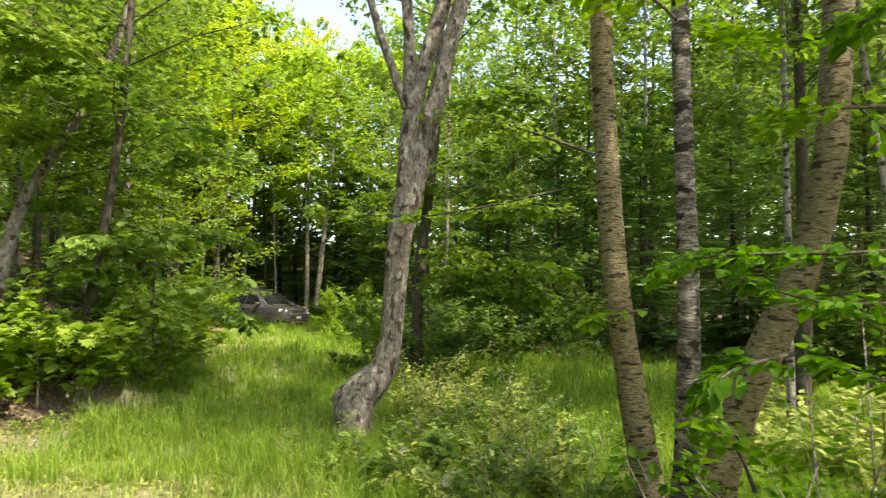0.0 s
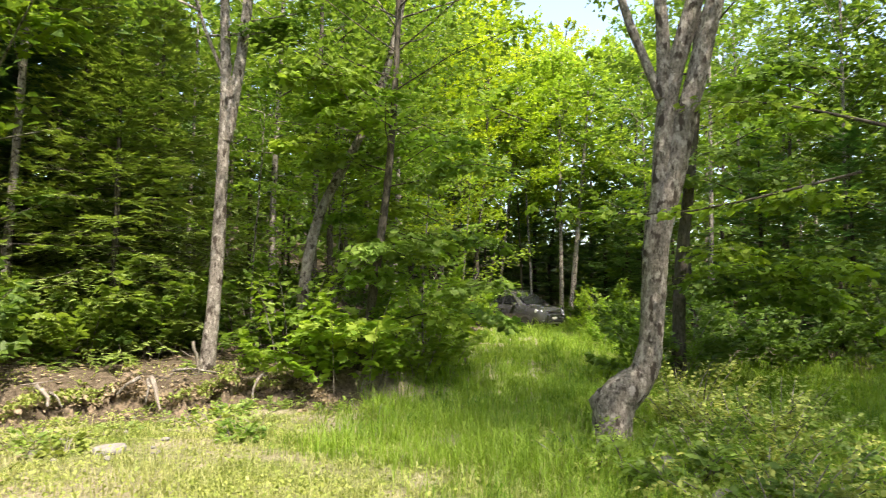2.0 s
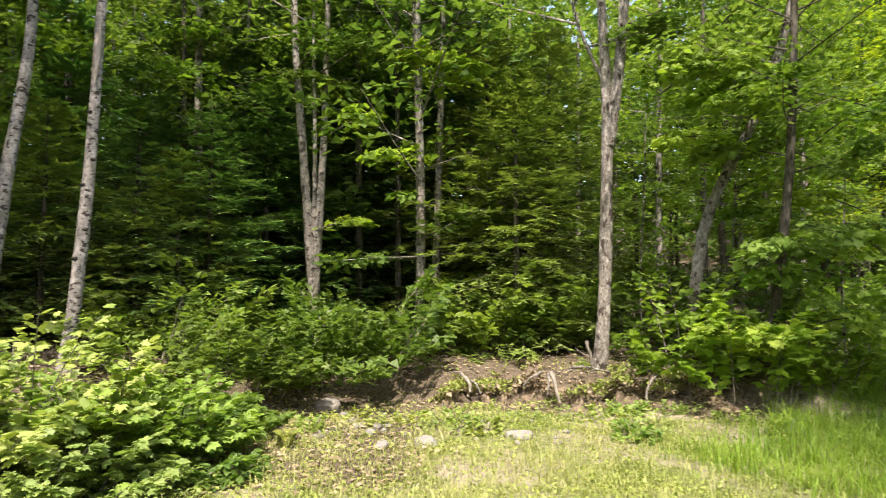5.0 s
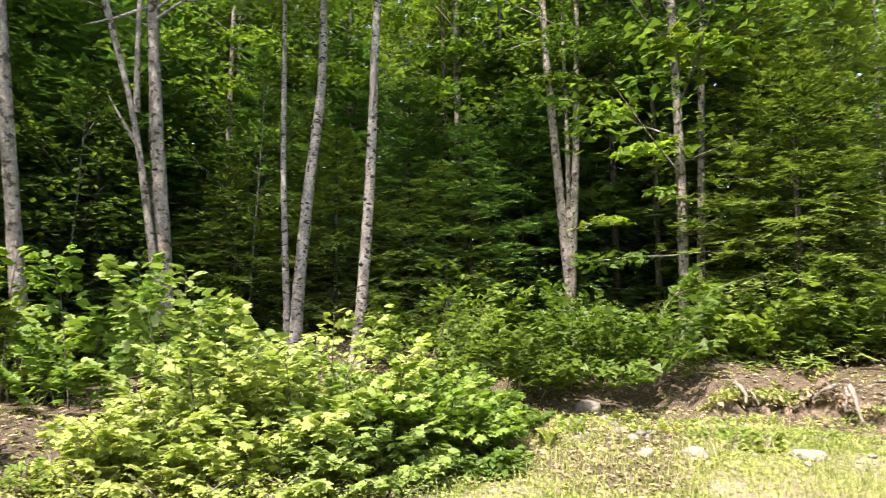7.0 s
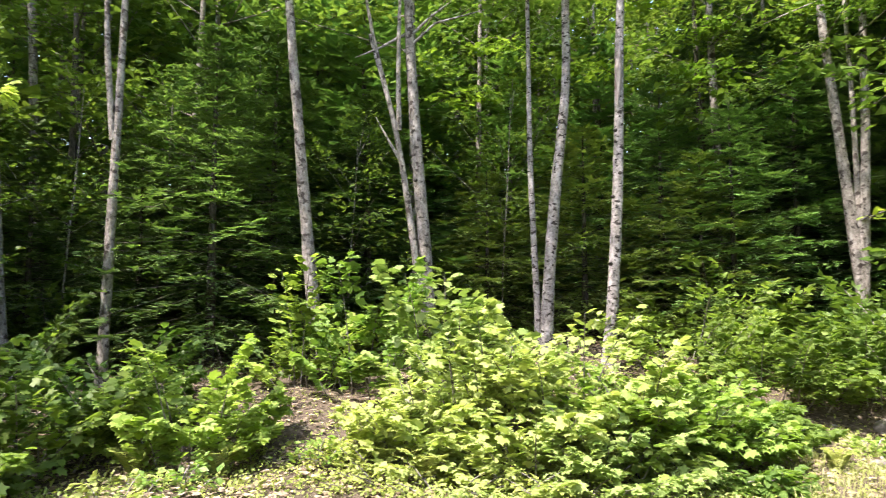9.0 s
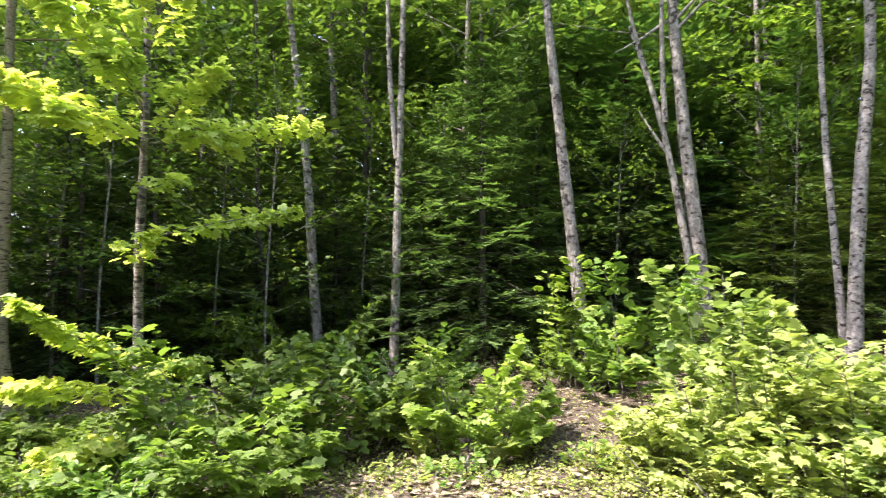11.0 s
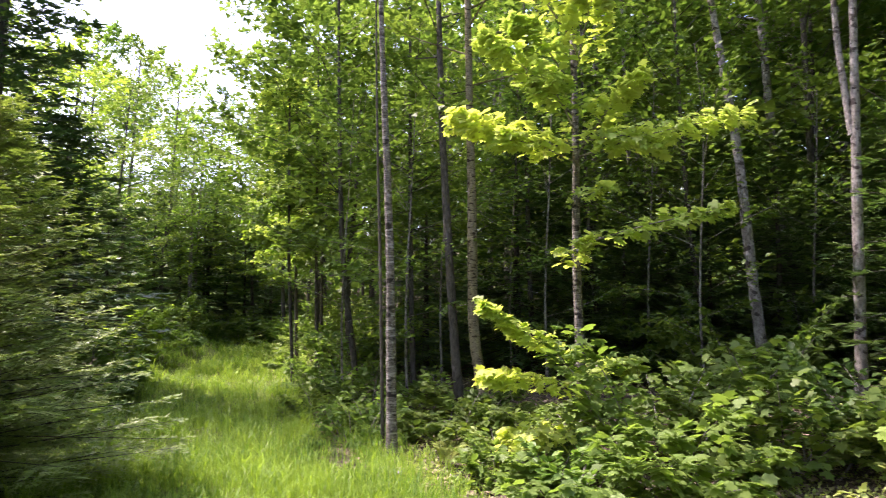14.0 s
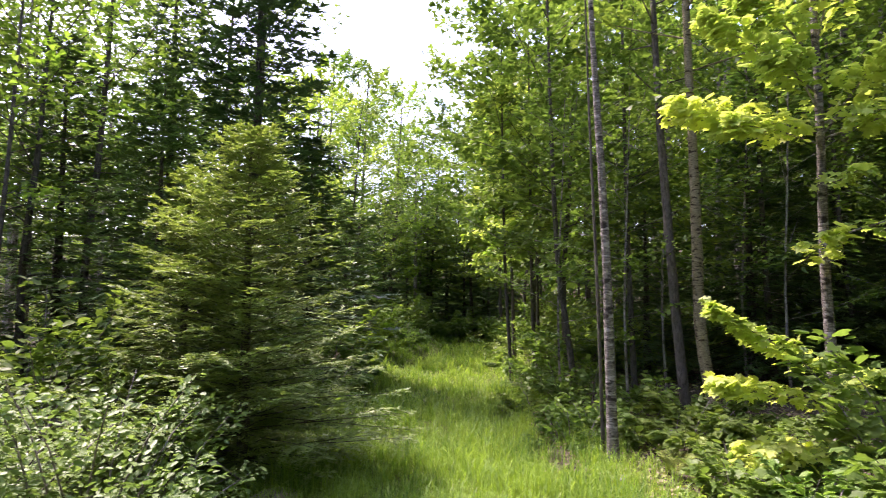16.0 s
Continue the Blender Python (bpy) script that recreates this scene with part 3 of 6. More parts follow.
edge_tree(9, 34, ((11.7, 0.9), (11.7, 5.32), (11.7, 8.28)), 0.26, 13, BARK_GREY, LEAF_YOUNG, "tall grey trunk beside the parked car", crown=(6, 3.5), leaves=2600, size=0.32)
edge_tree(10, 34, ((10.9, 0.9), (10.2, 5.34), (9.3, 11.36)), 0.32, 14, BARK_GREY, LEAF_YOUNG, "tall grey trunk beside the parked car", crown=(6, 3.8), leaves=2600, size=0.32)
for k, (yaw, lean, w) in enumerate(((22.1, -0.3, 0.3), (20.8, 0.2, 0.2), (19.2, -0.2, 0.22), (17.1, -1.4, 0.22), (18.0, -1.6, 0.2), (24.5, 0.3, 0.2), (14.2, 0.6, 0.18))):
    edge_tree(20 + k, 36 + k % 3, ((yaw, 1.2), (yaw + lean * 0.5, 5.5), (yaw + lean, 9.0)), w, 14, BARK_GREY if k % 3 else BARK_PALE, LEAF_YOUNG if k % 2 else LEAF, "pale slender trunk deep in the wood", crown=(7, 3.0), leaves=1500, size=0.34, limbs=12)
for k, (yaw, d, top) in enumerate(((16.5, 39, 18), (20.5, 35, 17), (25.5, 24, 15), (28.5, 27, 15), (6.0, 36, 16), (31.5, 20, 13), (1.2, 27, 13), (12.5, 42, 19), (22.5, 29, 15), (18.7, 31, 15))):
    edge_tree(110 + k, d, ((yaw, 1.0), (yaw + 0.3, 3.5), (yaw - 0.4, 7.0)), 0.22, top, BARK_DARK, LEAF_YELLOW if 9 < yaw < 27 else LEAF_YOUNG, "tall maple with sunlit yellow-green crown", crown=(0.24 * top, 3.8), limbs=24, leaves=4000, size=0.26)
# bank at the edge of the clearing
edge_tree(11, 10.5, ((41.5, 0.5), (41.0, 1.6), (40.8, 2.77), (40.5, 4.65), (40.9, 6.58)), 0.24, 12, BARK_MAPLE, LEAF,
          "tall forked grey trunk on the cut bank", crown=(5.6, 3.0), limbs=20, leaves=3800, size=0.165, sides=12,
          forks=((S(10.5, (40.5, 4.0), (39.5, 5.13), (38.8, 6.58), foot=False), 0.1, 11.5), (S(10.5, (40.6, 5.0), (42.2, 5.6), (43.6, 6.5), foot=False), 0.035, 8.0)))
leaning = edge_tree(12, 11, ((34.6, 0.5), (34.1, 1.29), (33.2, 2.82), (30.6, 3.79), (27.6, 4.94), (25.5, 6.69)), 0.22, 10.5, BARK_GREY, LEAF,
          "leaning grey tree curving out over the clearing", crown=(3.8, 3.0), limbs=20, leaves=4500, size=0.115, shape="rhomb", sides=10)
slim_maple = edge_tree(13, 10.4, ((28.9, 0.3), (27.8, 1.86), (26.7, 3.47), (26.1, 5.21)), 0.17, 10, BARK_DARK, LEAF,
          "dark slim maple trunk at the bank's end", crown=(3.2, 2.6), limbs=22, leaves=4000, size=0.115, shape="rhomb")
twin_pale = edge_tree(14, 14, ((65.8, 1.2), (66.8, 4.07), (67.8, 6.83)), 0.25, 13, BARK_GREY, LEAF, "pale mottled twin trunk in dark wood", crown=(6.2, 3.8), limbs=24, leaves=4600, size=0.17,
          forks=((S(14, (65.9, 1.6), (65.3, 4.67), (65.1, 7.54), foot=False), 0.1, 12.5), (S(14, (66.0, 2.0), (66.0, 4.5), (66.3, 7.5), foot=False), 0.06, 11.0)))
grey_a = edge_tree(15, 14, ((56.8, 1.2), (57.0, 5.46), (57.4, 7.89)), 0.2, 13, BARK_GREY, LEAF, "straight grey trunk in dark wood", crown=(6.8, 3.6), limbs=22, leaves=3400, size=0.17)
grey_b = edge_tree(16, 14, ((55.6, 1.2), (55.2, 4.29), (54.8, 7.98)), 0.19, 13, BARK_GREY, LEAF, "straight grey trunk in dark wood", crown=(6.8, 3.4), limbs=22, leaves=3200, size=0.17)
edge_tree(17, 15, ((58.7, 1.2), (58.8, 4.42), (59.0, 8.0)), 0.17, 12, BARK_DARK, LEAF_DEEP, "thin dark trunk in the wood", crown=(6, 2.2), leaves=1600, size=0.18)
scarred = edge_tree(18, 10, ((84.7, 0.5), (84.3, 1.2), (83.5, 3.33), (83.3, 4.94), (83.0, 6.32)), 0.2, 11.5, BARK_PALE, LEAF, "pale mottled trunk behind the raspberry thicket", crown=(6.8, 3.0), leaves=3400, size=0.165, sides=12)
edge_tree(19, 11, ((89.9, 0.8), (89.7, 1.53), (88.9, 3.47), (87.8, 5.23), (87.8, 6.73)), 0.23, 12, BARK_PALE, LEAF, "leaning pale trunk, one of a pair", group="pair of pale trunks", crown=(6.8, 3.0), leaves=3400, size=0.165, sides=12)
edge_tree(30, 11.1, ((90.5, 0.8), (90.6, 1.49), (91.1, 3.74), (91.2, 6.66)), 0.13, 11, BARK_PALE, LEAF, "slim pale trunk, one of a pair", group="pair of pale trunks", crown=(6.8, 2.2), leaves=1600, size=0.165)
dead_fork = edge_tree(31, 10, ((100.0, 0.7), (100.4, 2.06), (101.4, 4.25), (102.0, 5.9)), 0.27, 9.5, BARK_GREY, LEAF, "thick grey trunk with dead grey side stems", crown=(7.0, 3.2), limbs=20, leaves=3600, size=0.16, sides=12, dead_forks=True,
          forks=((S(9.9, (100.3, 0.9), (101.1, 1.98), (102.8, 4.0), (104.2, 5.0), (105.6, 5.9), foot=False), 0.07, 7.6), (S(9.9, (102.6, 3.7), (103.8, 4.05), (104.9, 4.4), foot=False), 0.03, 4.5),
                 (S(9.9, (102.8, 4.2), (103.0, 5.0), (102.8, 6.2), foot=False), 0.045, 8.0)))
edge_tree(32, 9.5, ((109.6, 0.4), (110.2, 1.5), (111.3, 3.46), (112.7, 5.98)), 0.21, 11, BARK_GREY, LEAF_DEEP, "pale grey trunk leaning at the bank", crown=(6.8, 3.6), limbs=22, leaves=5000, size=0.16, sides=12)
edge_tree(33, 10, ((126.4, 0.4), (126.1, 2.99), (125.7, 5.84)), 0.16, 11, BARK_GREY, LEAF_DEEP, "slim mottled trunk among firs", crown=(6.8, 3.2), limbs=20, leaves=3400, size=0.16,
          forks=((S(10, (126.2, 3.8), (126.9, 5.0), (127.1, 6.4), foot=False), 0.05, 9.0),))
edge_tree(34, 11, ((132.5, 0.4), (133.3, 1.8), (133.9, 3.79), (135.9, 6.81)), 0.19, 11.5, BARK_GREY, LEAF, "smooth grey leaning trunk at the wood edge", crown=(6.6, 2.2), leaves=1100, size=0.165, sides=12)
for k, (yaw, lean, w) in enumerate(((128.8, 0.3, 0.2), (130.6, 1.5, 0.26), (130.2, 2.0, 0.2), (128.6, 0.0, 0.16), (118.0, 0.6, 0.2), (96.0, -0.5, 0.18), (76.5, 0.5, 0.2), (72.5, -0.7, 0.16), (142.0, 0.8, 0.15), (62.0, 0.4, 0.2))):
    edge_tree(40 + k, 15 + 0.6 * (k % 4), ((yaw, 0.6), (yaw + lean * 0.4, 3.3), (yaw + lean, 8.3)), w, 13, BARK_GREY if k % 3 else BARK_DARK, LEAF_DEEP, "slim trunk in the dark of the wood", crown=(6.8, 2.4), leaves=2600 if yaw < 80 else 1000, size=0.19)
# edge towards the back lane
sunny_maple = edge_tree(50, 7.0, ((146.4, 0.0), (146.6, 0.5), (147.0, 1.77), (146.8, 3.62), (147.1, 4.9)), 0.12, 7.5, BARK_FLAKY, LEAF_YOUNG, "young maple trunk with yellow-green sprays in a sunlit colour", crown=(6.4, 0.6), leaves=60, size=0.13, shape="lobed")
edge_tree(51, 9.0, ((154.8, 0.0), (155.9, 1.06), (155.9, 2.95), (156.2, 5.0)), 0.17, 10, BARK_BIRCH, LEAF_DEEP, "yellowish birch trunk at the shady edge", crown=(4.2, 2.0), leaves=800, size=0.165)
edge_tree(52, 9.2, ((157.0, 0.0), (157.7, 1.5), (158.2, 3.0), (158.6, 4.2)), 0.15, 10, BARK_DARK, LEAF_DEEP, "dark trunk beside a birch at the edge", crown=(4.2, 2.0), leaves=800, size=0.165)
edge_tree(53, 6.8, ((162.8, 0.05), (163.1, 2.28), (164.0, 4.47)), 0.12, 7.0, BARK_FLAKY, LEAF, "slim grey straight trunk beside the grassy lane", crown=(5.8, 0.9), limbs=6, leaves=60, size=0.11, sides=10)
edge_tree(54, 7.1, ((163.6, 0.05), (163.9, 2.0), (164.3, 3.4)), 0.045, 7, BARK_DARK, LEAF_DEEP, "thin dark stem beside a grey trunk", crown=(4.5, 0.5), limbs=5, leaves=40, size=0.11)
for k, (yaw, lean, d, w) in enumerate(((144.7, 1.1, 12, 0.1), (135.9, 1.8, 12, 0.12), (171.2, 0.5, 13, 0.08), (165.8, 1.4, 11, 0.12), (169.2, 0.2, 14, 0.1), (168.9, 0.0, 17, 0.1), (170.9, 0.2, 19, 0.12), (150.6, 0.4, 12, 0.12), (161.0, 0.3, 11, 0.11))):
    lane_side = edge_tree(60 + k, d, ((yaw, 0.2), (yaw + lean, 2.2), (yaw + lean * 1.3, 4.5)), w, 8, BARK_DARK, LEAF_DEEP if k % 2 else LEAF, "thin dark stem at the lane's shady edge", crown=(2.2 if yaw > 160 else 4.2, 2.0), limbs=18, leaves=2400 if yaw > 163 else 1100, size=0.19)
edge_tree(70, 34, ((179.5, -0.4), (179.5, 5.8)), 0.24, 9, BARK_GREY, LEAF, "slim grey trunk at the lane's end", crown=(4, 2.5), leaves=1400, size=0.22)
for k, (yaw, d, top, leaf) in enumerate(((176.5, 39, 8.0, LEAF_YOUNG), (169.0, 20, 8.0, LEAF_YOUNG), (166.5, 15, 8.0, LEAF_DEEP), (185.5, 24, 8.6, LEAF), (189.0, 21, 9.0, LEAF_YOUNG), (169.8, 26, 8.5, LEAF), (181.8, 33, 8, LEAF), (209.5, 12.5, 7.0, LEAF), (217, 13, 7.0, LEAF), (205.5, 13, 10, LEAF), (196.5, 15, 9.5, LEAF))):
    edge_tree(80 + k, d, ((yaw, -0.2), (yaw + 0.3, 2.0), (yaw - 0.4, 4.0)), 0.16, top, BARK_DARK, leaf, "leafy young tree beside the grassy lane", crown=(2.2 if k < 9 else 3.5, 2.3), limbs=20, leaves=2600 if k < 9 else 1800, size=0.165 if d < 16 else 0.18)

for k, (yaw, d, top) in enumerate(((172.0, 31, 13.0), (174.5, 36, 12.5), (178.0, 37, 13.0), (181.5, 32, 12.0), (184.5, 29, 12.0), (187.5, 27, 11.5))):
    edge_tree(95 + k, d, ((yaw, -0.3), (yaw + 0.2, 3.0), (yaw - 0.3, 6.0)), 0.2, top, BARK_DARK, LEAF_YOUNG if k == 3 else LEAF, "slender tree closing the lane's end", crown=(1.8, 2.9), limbs=24, leaves=3000, size=0.24)
for k, (yaw, d, top) in enumerate(((137.0, 10.5, 5.0), (141.0, 11.5, 6.0), (149.5, 10.5, 5.5), (152.5, 11.5, 6.5), (158.5, 11.0, 6.0), (161.5, 9.8, 5.0), (116.0, 12.0, 5.5), (122.5, 11.5, 5.0), (107.0, 11.6, 4.5), (129.0, 11.8, 5.0), (93.5, 12.4, 5.5), (71.5, 16.5, 6.0), (60.5, 17.0, 6.5), (23.5, 12.5, 4.5), (20.0, 14.5, 4.5), (38.0, 12.5, 6.0), (31.0, 13.0, 5.5), (167.0, 10.5, 5.0))):
    edge_tree(130 + k, d, ((yaw, 0.3), (yaw + 0.4, 1.5), (yaw - 0.3, 3.2)), 0.05, top, BARK_GREY, LEAF_YOUNG if yaw < 40 else LEAF if k % 3 else LEAF_DEEP, "thin understorey maple with layered leaves", name="understorey_maple", group="understorey maples", crown=(0.9, 1.7), limbs=16, leaves=2000, size=0.1, shape="rhomb", sides=6, step=0.6)

# ---- conifers ----
conifer(200, spot(193.6, 6.3), 3.2, 1.3, NEEDLE_NEW, BARK_DARK, "young balsam fir with pale new growth beside the lane", low=0.02, rows=23, per_row=10, twigs=30, size=0.05, fine=13, uneven=0.75, droop=0.1, full=0.75, lift=0.5)
conifer(211, spot(198.4, 7.0), 2.85, 0.95, NEEDLE_NEW, BARK_DARK, "smaller balsam fir leaning on its neighbour", low=0.03, rows=18, per_row=8, twigs=24, size=0.06, fine=11, uneven=0.8, droop=0.1, lift=0.5)
conifer(201, spot(193.0, 13.5), 10.5, 2.4, NEEDLE_DARK, BARK_DARK, "tall dark spruce rising behind the young fir", low=0.12, rows=24, per_row=7, twigs=14, size=0.2, fine=8)
conifer(202, spot(199.8, 16), 11, 2.4, NEEDLE_DARK, BARK_DARK, "tall dark spruce with bare lower trunk", low=0.25, rows=20, per_row=6, twigs=12, size=0.22, fine=8)
conifer(203, spot(188.5, 14), 5.0, 1.5, NEEDLE, BARK_DARK, "slender fir beside the back lane", rows=18, twigs=14, size=0.15, fine=8)
conifer(204, spot(185.5, 19), 4.2, 1.5, NEEDLE, BARK_DARK, "small fir beside the back lane", rows=16, twigs=12, size=0.18, fine=7)
first_fir = conifer(205, spot(118.5, 10.5), 5.2, 2.2, NEEDLE, BARK_DARK, "dense green fir under the trees", rows=20, per_row=8, twigs=18, size=0.13, fine=8, droop=0.48, lift=0.65)
second_fir = conifer(206, spot(48.5, 12.5), 5.5, 2.3, NEEDLE_NEW, BARK_DARK, "light green hemlock behind the bank", rows=20, per_row=8, twigs=18, size=0.13, fine=8, droop=0.48, lift=0.65)
third_fir = conifer(207, spot(77.0, 13), 3.6, 2.2, NEEDLE_NEW, BARK_DARK, "broad low fir in deep shade", rows=14, per_row=8, twigs=18, size=0.13, fine=8, droop=0.48, lift=0.65)
deep_fir = conifer(210, spot(74.6, 13.0), 4.6, 1.9, NEEDLE_DEEP, BARK_DARK, "dark fir in the shade of the wood", rows=16, per_row=8, twigs=17, size=0.13, fine=8, droop=0.48, lift=0.65)
far_fir = conifer(208, spot(100.0, 19), 7.0, 2.4, NEEDLE_DEEP, BARK_DARK, "tall fir far back in the wood", rows=18, per_row=7, twigs=12, size=0.32, fine=4)
far_spruce = conifer(209, spot(66.0, 19), 8.0, 2.3, NEEDLE_DARK, BARK_DARK, "tall dark spruce far back in the wood", rows=18, per_row=7, twigs=12, size=0.32, fine=4)
rng = np.random.default_rng(5)
for source, yaw, d, g in ((first_fir, 113.5, 12.5, 1.1), (deep_fir, 122.5, 13, 0.95), (first_fir, 105.5, 12.6, 0.95), (third_fir, 95.0, 12.8, 1.0), (third_fir, 86.5, 13.5, 1.1), (deep_fir, 80.0, 15.5, 1.3), (deep_fir, 70.0, 15.6, 1.2), (deep_fir, 63.5, 16.5, 1.4),
                          (far_fir, 93.0, 16, 0.98), (far_fir, 101.0, 17, 1.35), (far_spruce, 72.0, 16.5, 0.95), (far_spruce, 76.5, 18.0, 1.1), (second_fir, 50.8, 14.6, 1.2), (second_fir, 45.5, 14.5, 1.2),
                          (far_fir, 110.0, 16, 1.25), (far_fir, 119.0, 17, 1.3), (far_fir, 106.0, 14.6, 1.2), (far_fir, 114.5, 15.0, 1.25), (deep_fir, 129.0, 14.5, 0.85), (first_fir, 124.0, 11.6, 0.7), (first_fir, 131.5, 12.4, 0.75), (first_fir, 136.5, 12.2, 0.7), (first_fir, 143.0, 12.0, 0.65), (first_fir, 138.0, 14, 1.1), (first_fir, 146.0, 13.5, 1.1), (first_fir, 152.0, 12.5, 1.0), (first_fir, 160.0, 13, 0.8),
                          (far_fir, 62.0, 18, 1.12), (far_fir, 85.0, 19, 1.20), (far_fir, 126.0, 18.5, 1.20), (far_fir, 8.0, 38, 1.35), (far_fir, 5.0, 33, 1.12), (far_fir, 14.0, 42, 1.50), (far_fir, -4.0, 24, 1.05), (far_fir, -10.0, 22, 0.98), (far_fir, 20.5, 44, 1.50),
                          (far_fir, 133.0, 16.5, 0.98), (deep_fir, 62.8, 17.5, 0.9), (first_fir, 200.5, 10.5, 0.9), (first_fir, 207.5, 14, 1.3), (far_fir, 178.0, 46, 1.20), (far_fir, 174.0, 48, 1.20), (far_fir, -17.0, 20, 0.90), (far_fir, -24.0, 16, 0.90), (first_fir, -33.0, 14, 1.1)):
    copy_thing(source, turned(spot(yaw, d), rng.random() * 6.28, g * (0.92 + 0.16 * rng.random()), 1.0))

for k, (yaw, d, g) in enumerate(((171.5, 34, 0.85), (173.5, 38, 0.95), (175.2, 36.5, 0.8), (176.8, 39, 0.95), (178.4, 37, 0.85), (180.2, 36, 0.9), (182.2, 33, 0.85), (184.0, 30, 0.8))):
    copy_thing(far_fir if k % 2 else far_spruce, turned(spot(yaw, d), rng.random() * 6.28, g, 0.95))

for k in range(9):
    copy_thing((far_fir, first_fir)[k % 2], turned(spot(4.0 + 2.6 * k, 41.5 + 5 * rng.random()), rng.random() * 6.28, 1.1 + 0.3 * rng.random()))

# ---- the wood behind ----
near_wood = [broadleaf(300 + k, spot(a, d), stem(d, (a, 0.4), (a + 0.2, 3.0), (a - 0.2, 6.0)), 0.09, 11 + k % 3, bark, leaf, "slender forest tree with leafy crown in the wood", name="forest_tree", group="trees of the wood",
                       crown=(2.4 + 0.7 * (k % 3), 3.0), limbs=22, leaves=1800, size=0.217, sides=6, step=0.9, thin_above=8.0 if k == 3 else 0.0) for k, (a, d, bark, leaf) in enumerate(((70, 21, BARK_GREY, LEAF_DEEP), (33, 15, BARK_DARK, LEAF), (26, 20, BARK_GREY, LEAF), (112, 20, BARK_GREY, LEAF_DEEP)))]
far_wood = [broadleaf(310 + k, spot(a, d), stem(d, (a, 1.0), (a + 0.2, 4.0), (a - 0.2, 8.0)), 0.12, 13 + k, bark, leaf, "tall forest tree far back in the wood", name="forest_tree", group="trees of the wood",
                      crown=(3.0 + k, 3.8), limbs=18, leaves=1080, size=0.395, sides=5, step=1.2) for k, (a, d, bark, leaf) in enumerate(((95, 30, BARK_GREY, LEAF_DEEP), (40, 28, BARK_GREY, LEAF), (62, 32, BARK_DARK, LEAF_DEEP)))]
rng = np.random.default_rng(11)
made = []
while len(made) < 215:
    yaw, d = -48 + 266 * rng.random(), math.sqrt(13.0 ** 2 + (42.0 ** 2 - 13.0 ** 2) * rng.random())
    p = spot(yaw, d)
    x, y = p.x, p.y
    if abs(x + 0.235 * y - 0.2) < 4.2 and y > 0 and d < 37 or -4.5 < x - 0.065 * y < 7.5 and y < 0 and d < 35:
        continue
    if d < 19 and -24 < yaw < 20 or d < 16 and yaw > 185:
        continue
    if any((x - a) ** 2 + (y - b) ** 2 < 3.2 for a, b in made):
        continue
    made.append((x, y))
    sources = near_wood if d < 24 else far_wood
    dark_side = 44 < yaw < 150
    pick = sources[0] if dark_side and rng.random() < 0.75 else sources[int(rng.integers(1, 3))]
    if 52 < yaw < 80 and 16 < d < 26 and rng.random() < 0.7:
        copy_thing(far_spruce, turned(p, rng.random() * 6.28, 1.1 + 0.4 * rng.random()))
        continue
    if 84 < yaw < 162 and d < 18 and rng.random() < 0.3:
        continue
    if pick is near_wood[0] and yaw > 80:
        pick = near_wood[3]
    if yaw > 192 and len(made) % 2:
        rng.random(2)
        continue
    low_top = 0.92 if yaw > 165 else 1.28 if dark_side else 1.0
    copy_thing(pick, turned(p, rng.random() * 6.28, (0.8 + 0.35 * rng.random()) * low_top, 1.0))
for k in range(46):
    yaw, d = 84 + 80 * (k + rng.random()) / 46, 17.5 + 12 * rng.random()
    copy_thing(near_wood[3] if k % 3 else far_wood[0], turned(spot(yaw, d), rng.random() * 6.28, 1.15 + 0.3 * rng.random()))
for k, (yaw, d, top) in enumerate(((-21.0, 23, 15), (-12.5, 26, 16), (-28.0, 21, 14), (-6.0, 27, 15), (-34.0, 19, 13))):
    edge_tree(230 + k, d, ((yaw, 0.3), (yaw + 0.3, 3.5), (yaw - 0.2, 7.0)), 0.2, top, BARK_DARK, LEAF_DEEP if k % 2 else LEAF, "tall maple at the back of the glade", crown=(0.3 * top, 3.2), limbs=20, leaves=2200, size=0.27)
# maples added past the right edge of the view, to shade the glade
for k, (yaw, d, top) in enumerate(((-40.0, 9.0, 11.5), (-50.0, 8.4, 10.5), (-44.0, 12.0, 12.0))):
    edge_tree(192 + k, d, ((yaw, 0.1), (yaw + 0.5, 2.0), (yaw, 4.0)), 0.2, top, BARK_DARK, LEAF, "broad maple added out of view to shade the glade", crown=(5.4, 2.9), limbs=20, leaves=1700, size=0.2)
edge_tree(196, 10.6, ((211.0, 0.0), (211.5, 1.5), (211.0, 3.0)), 0.1, 6.5, BARK_DARK, LEAF_YOUNG, "young maple with sunlit leaves beside the fir", crown=(2.4, 1.9), limbs=16, leaves=1100, size=0.16)
# added shade tree: trunk hidden by the fir, crown above the view
edge_tree(197, 14.2, ((193.6, -0.1), (193.4, 2.5), (193.0, 5.0)), 0.14, 12.5, BARK_DARK, LEAF, "tall maple added to shade the back lane's edge", crown=(8.4, 3.2), limbs=20, leaves=2400, size=0.18)
# unseen birch, added to darken the boughs at the right foreground
edge_tree(190, 5.4, ((-89.0, 0.0), (-88.0, 2.0), (-88.0, 4.0)), 0.2, 9.5, BARK_BIRCH, LEAF, "unseen yellow birch added behind the viewpoint for shade", name="yellow_birch", group="yellow birch clump", crown=(5.0, 3.0), limbs=20, leaves=3200, size=0.16)
# trees behind the viewpoint close the clearing
for k in range(16):
    yaw = 222 + k * 5.8
    copy_thing(far_wood[k % 3], turned(spot(yaw, 14 + 5 * rng.random()), rng.random() * 6.28, 0.85))


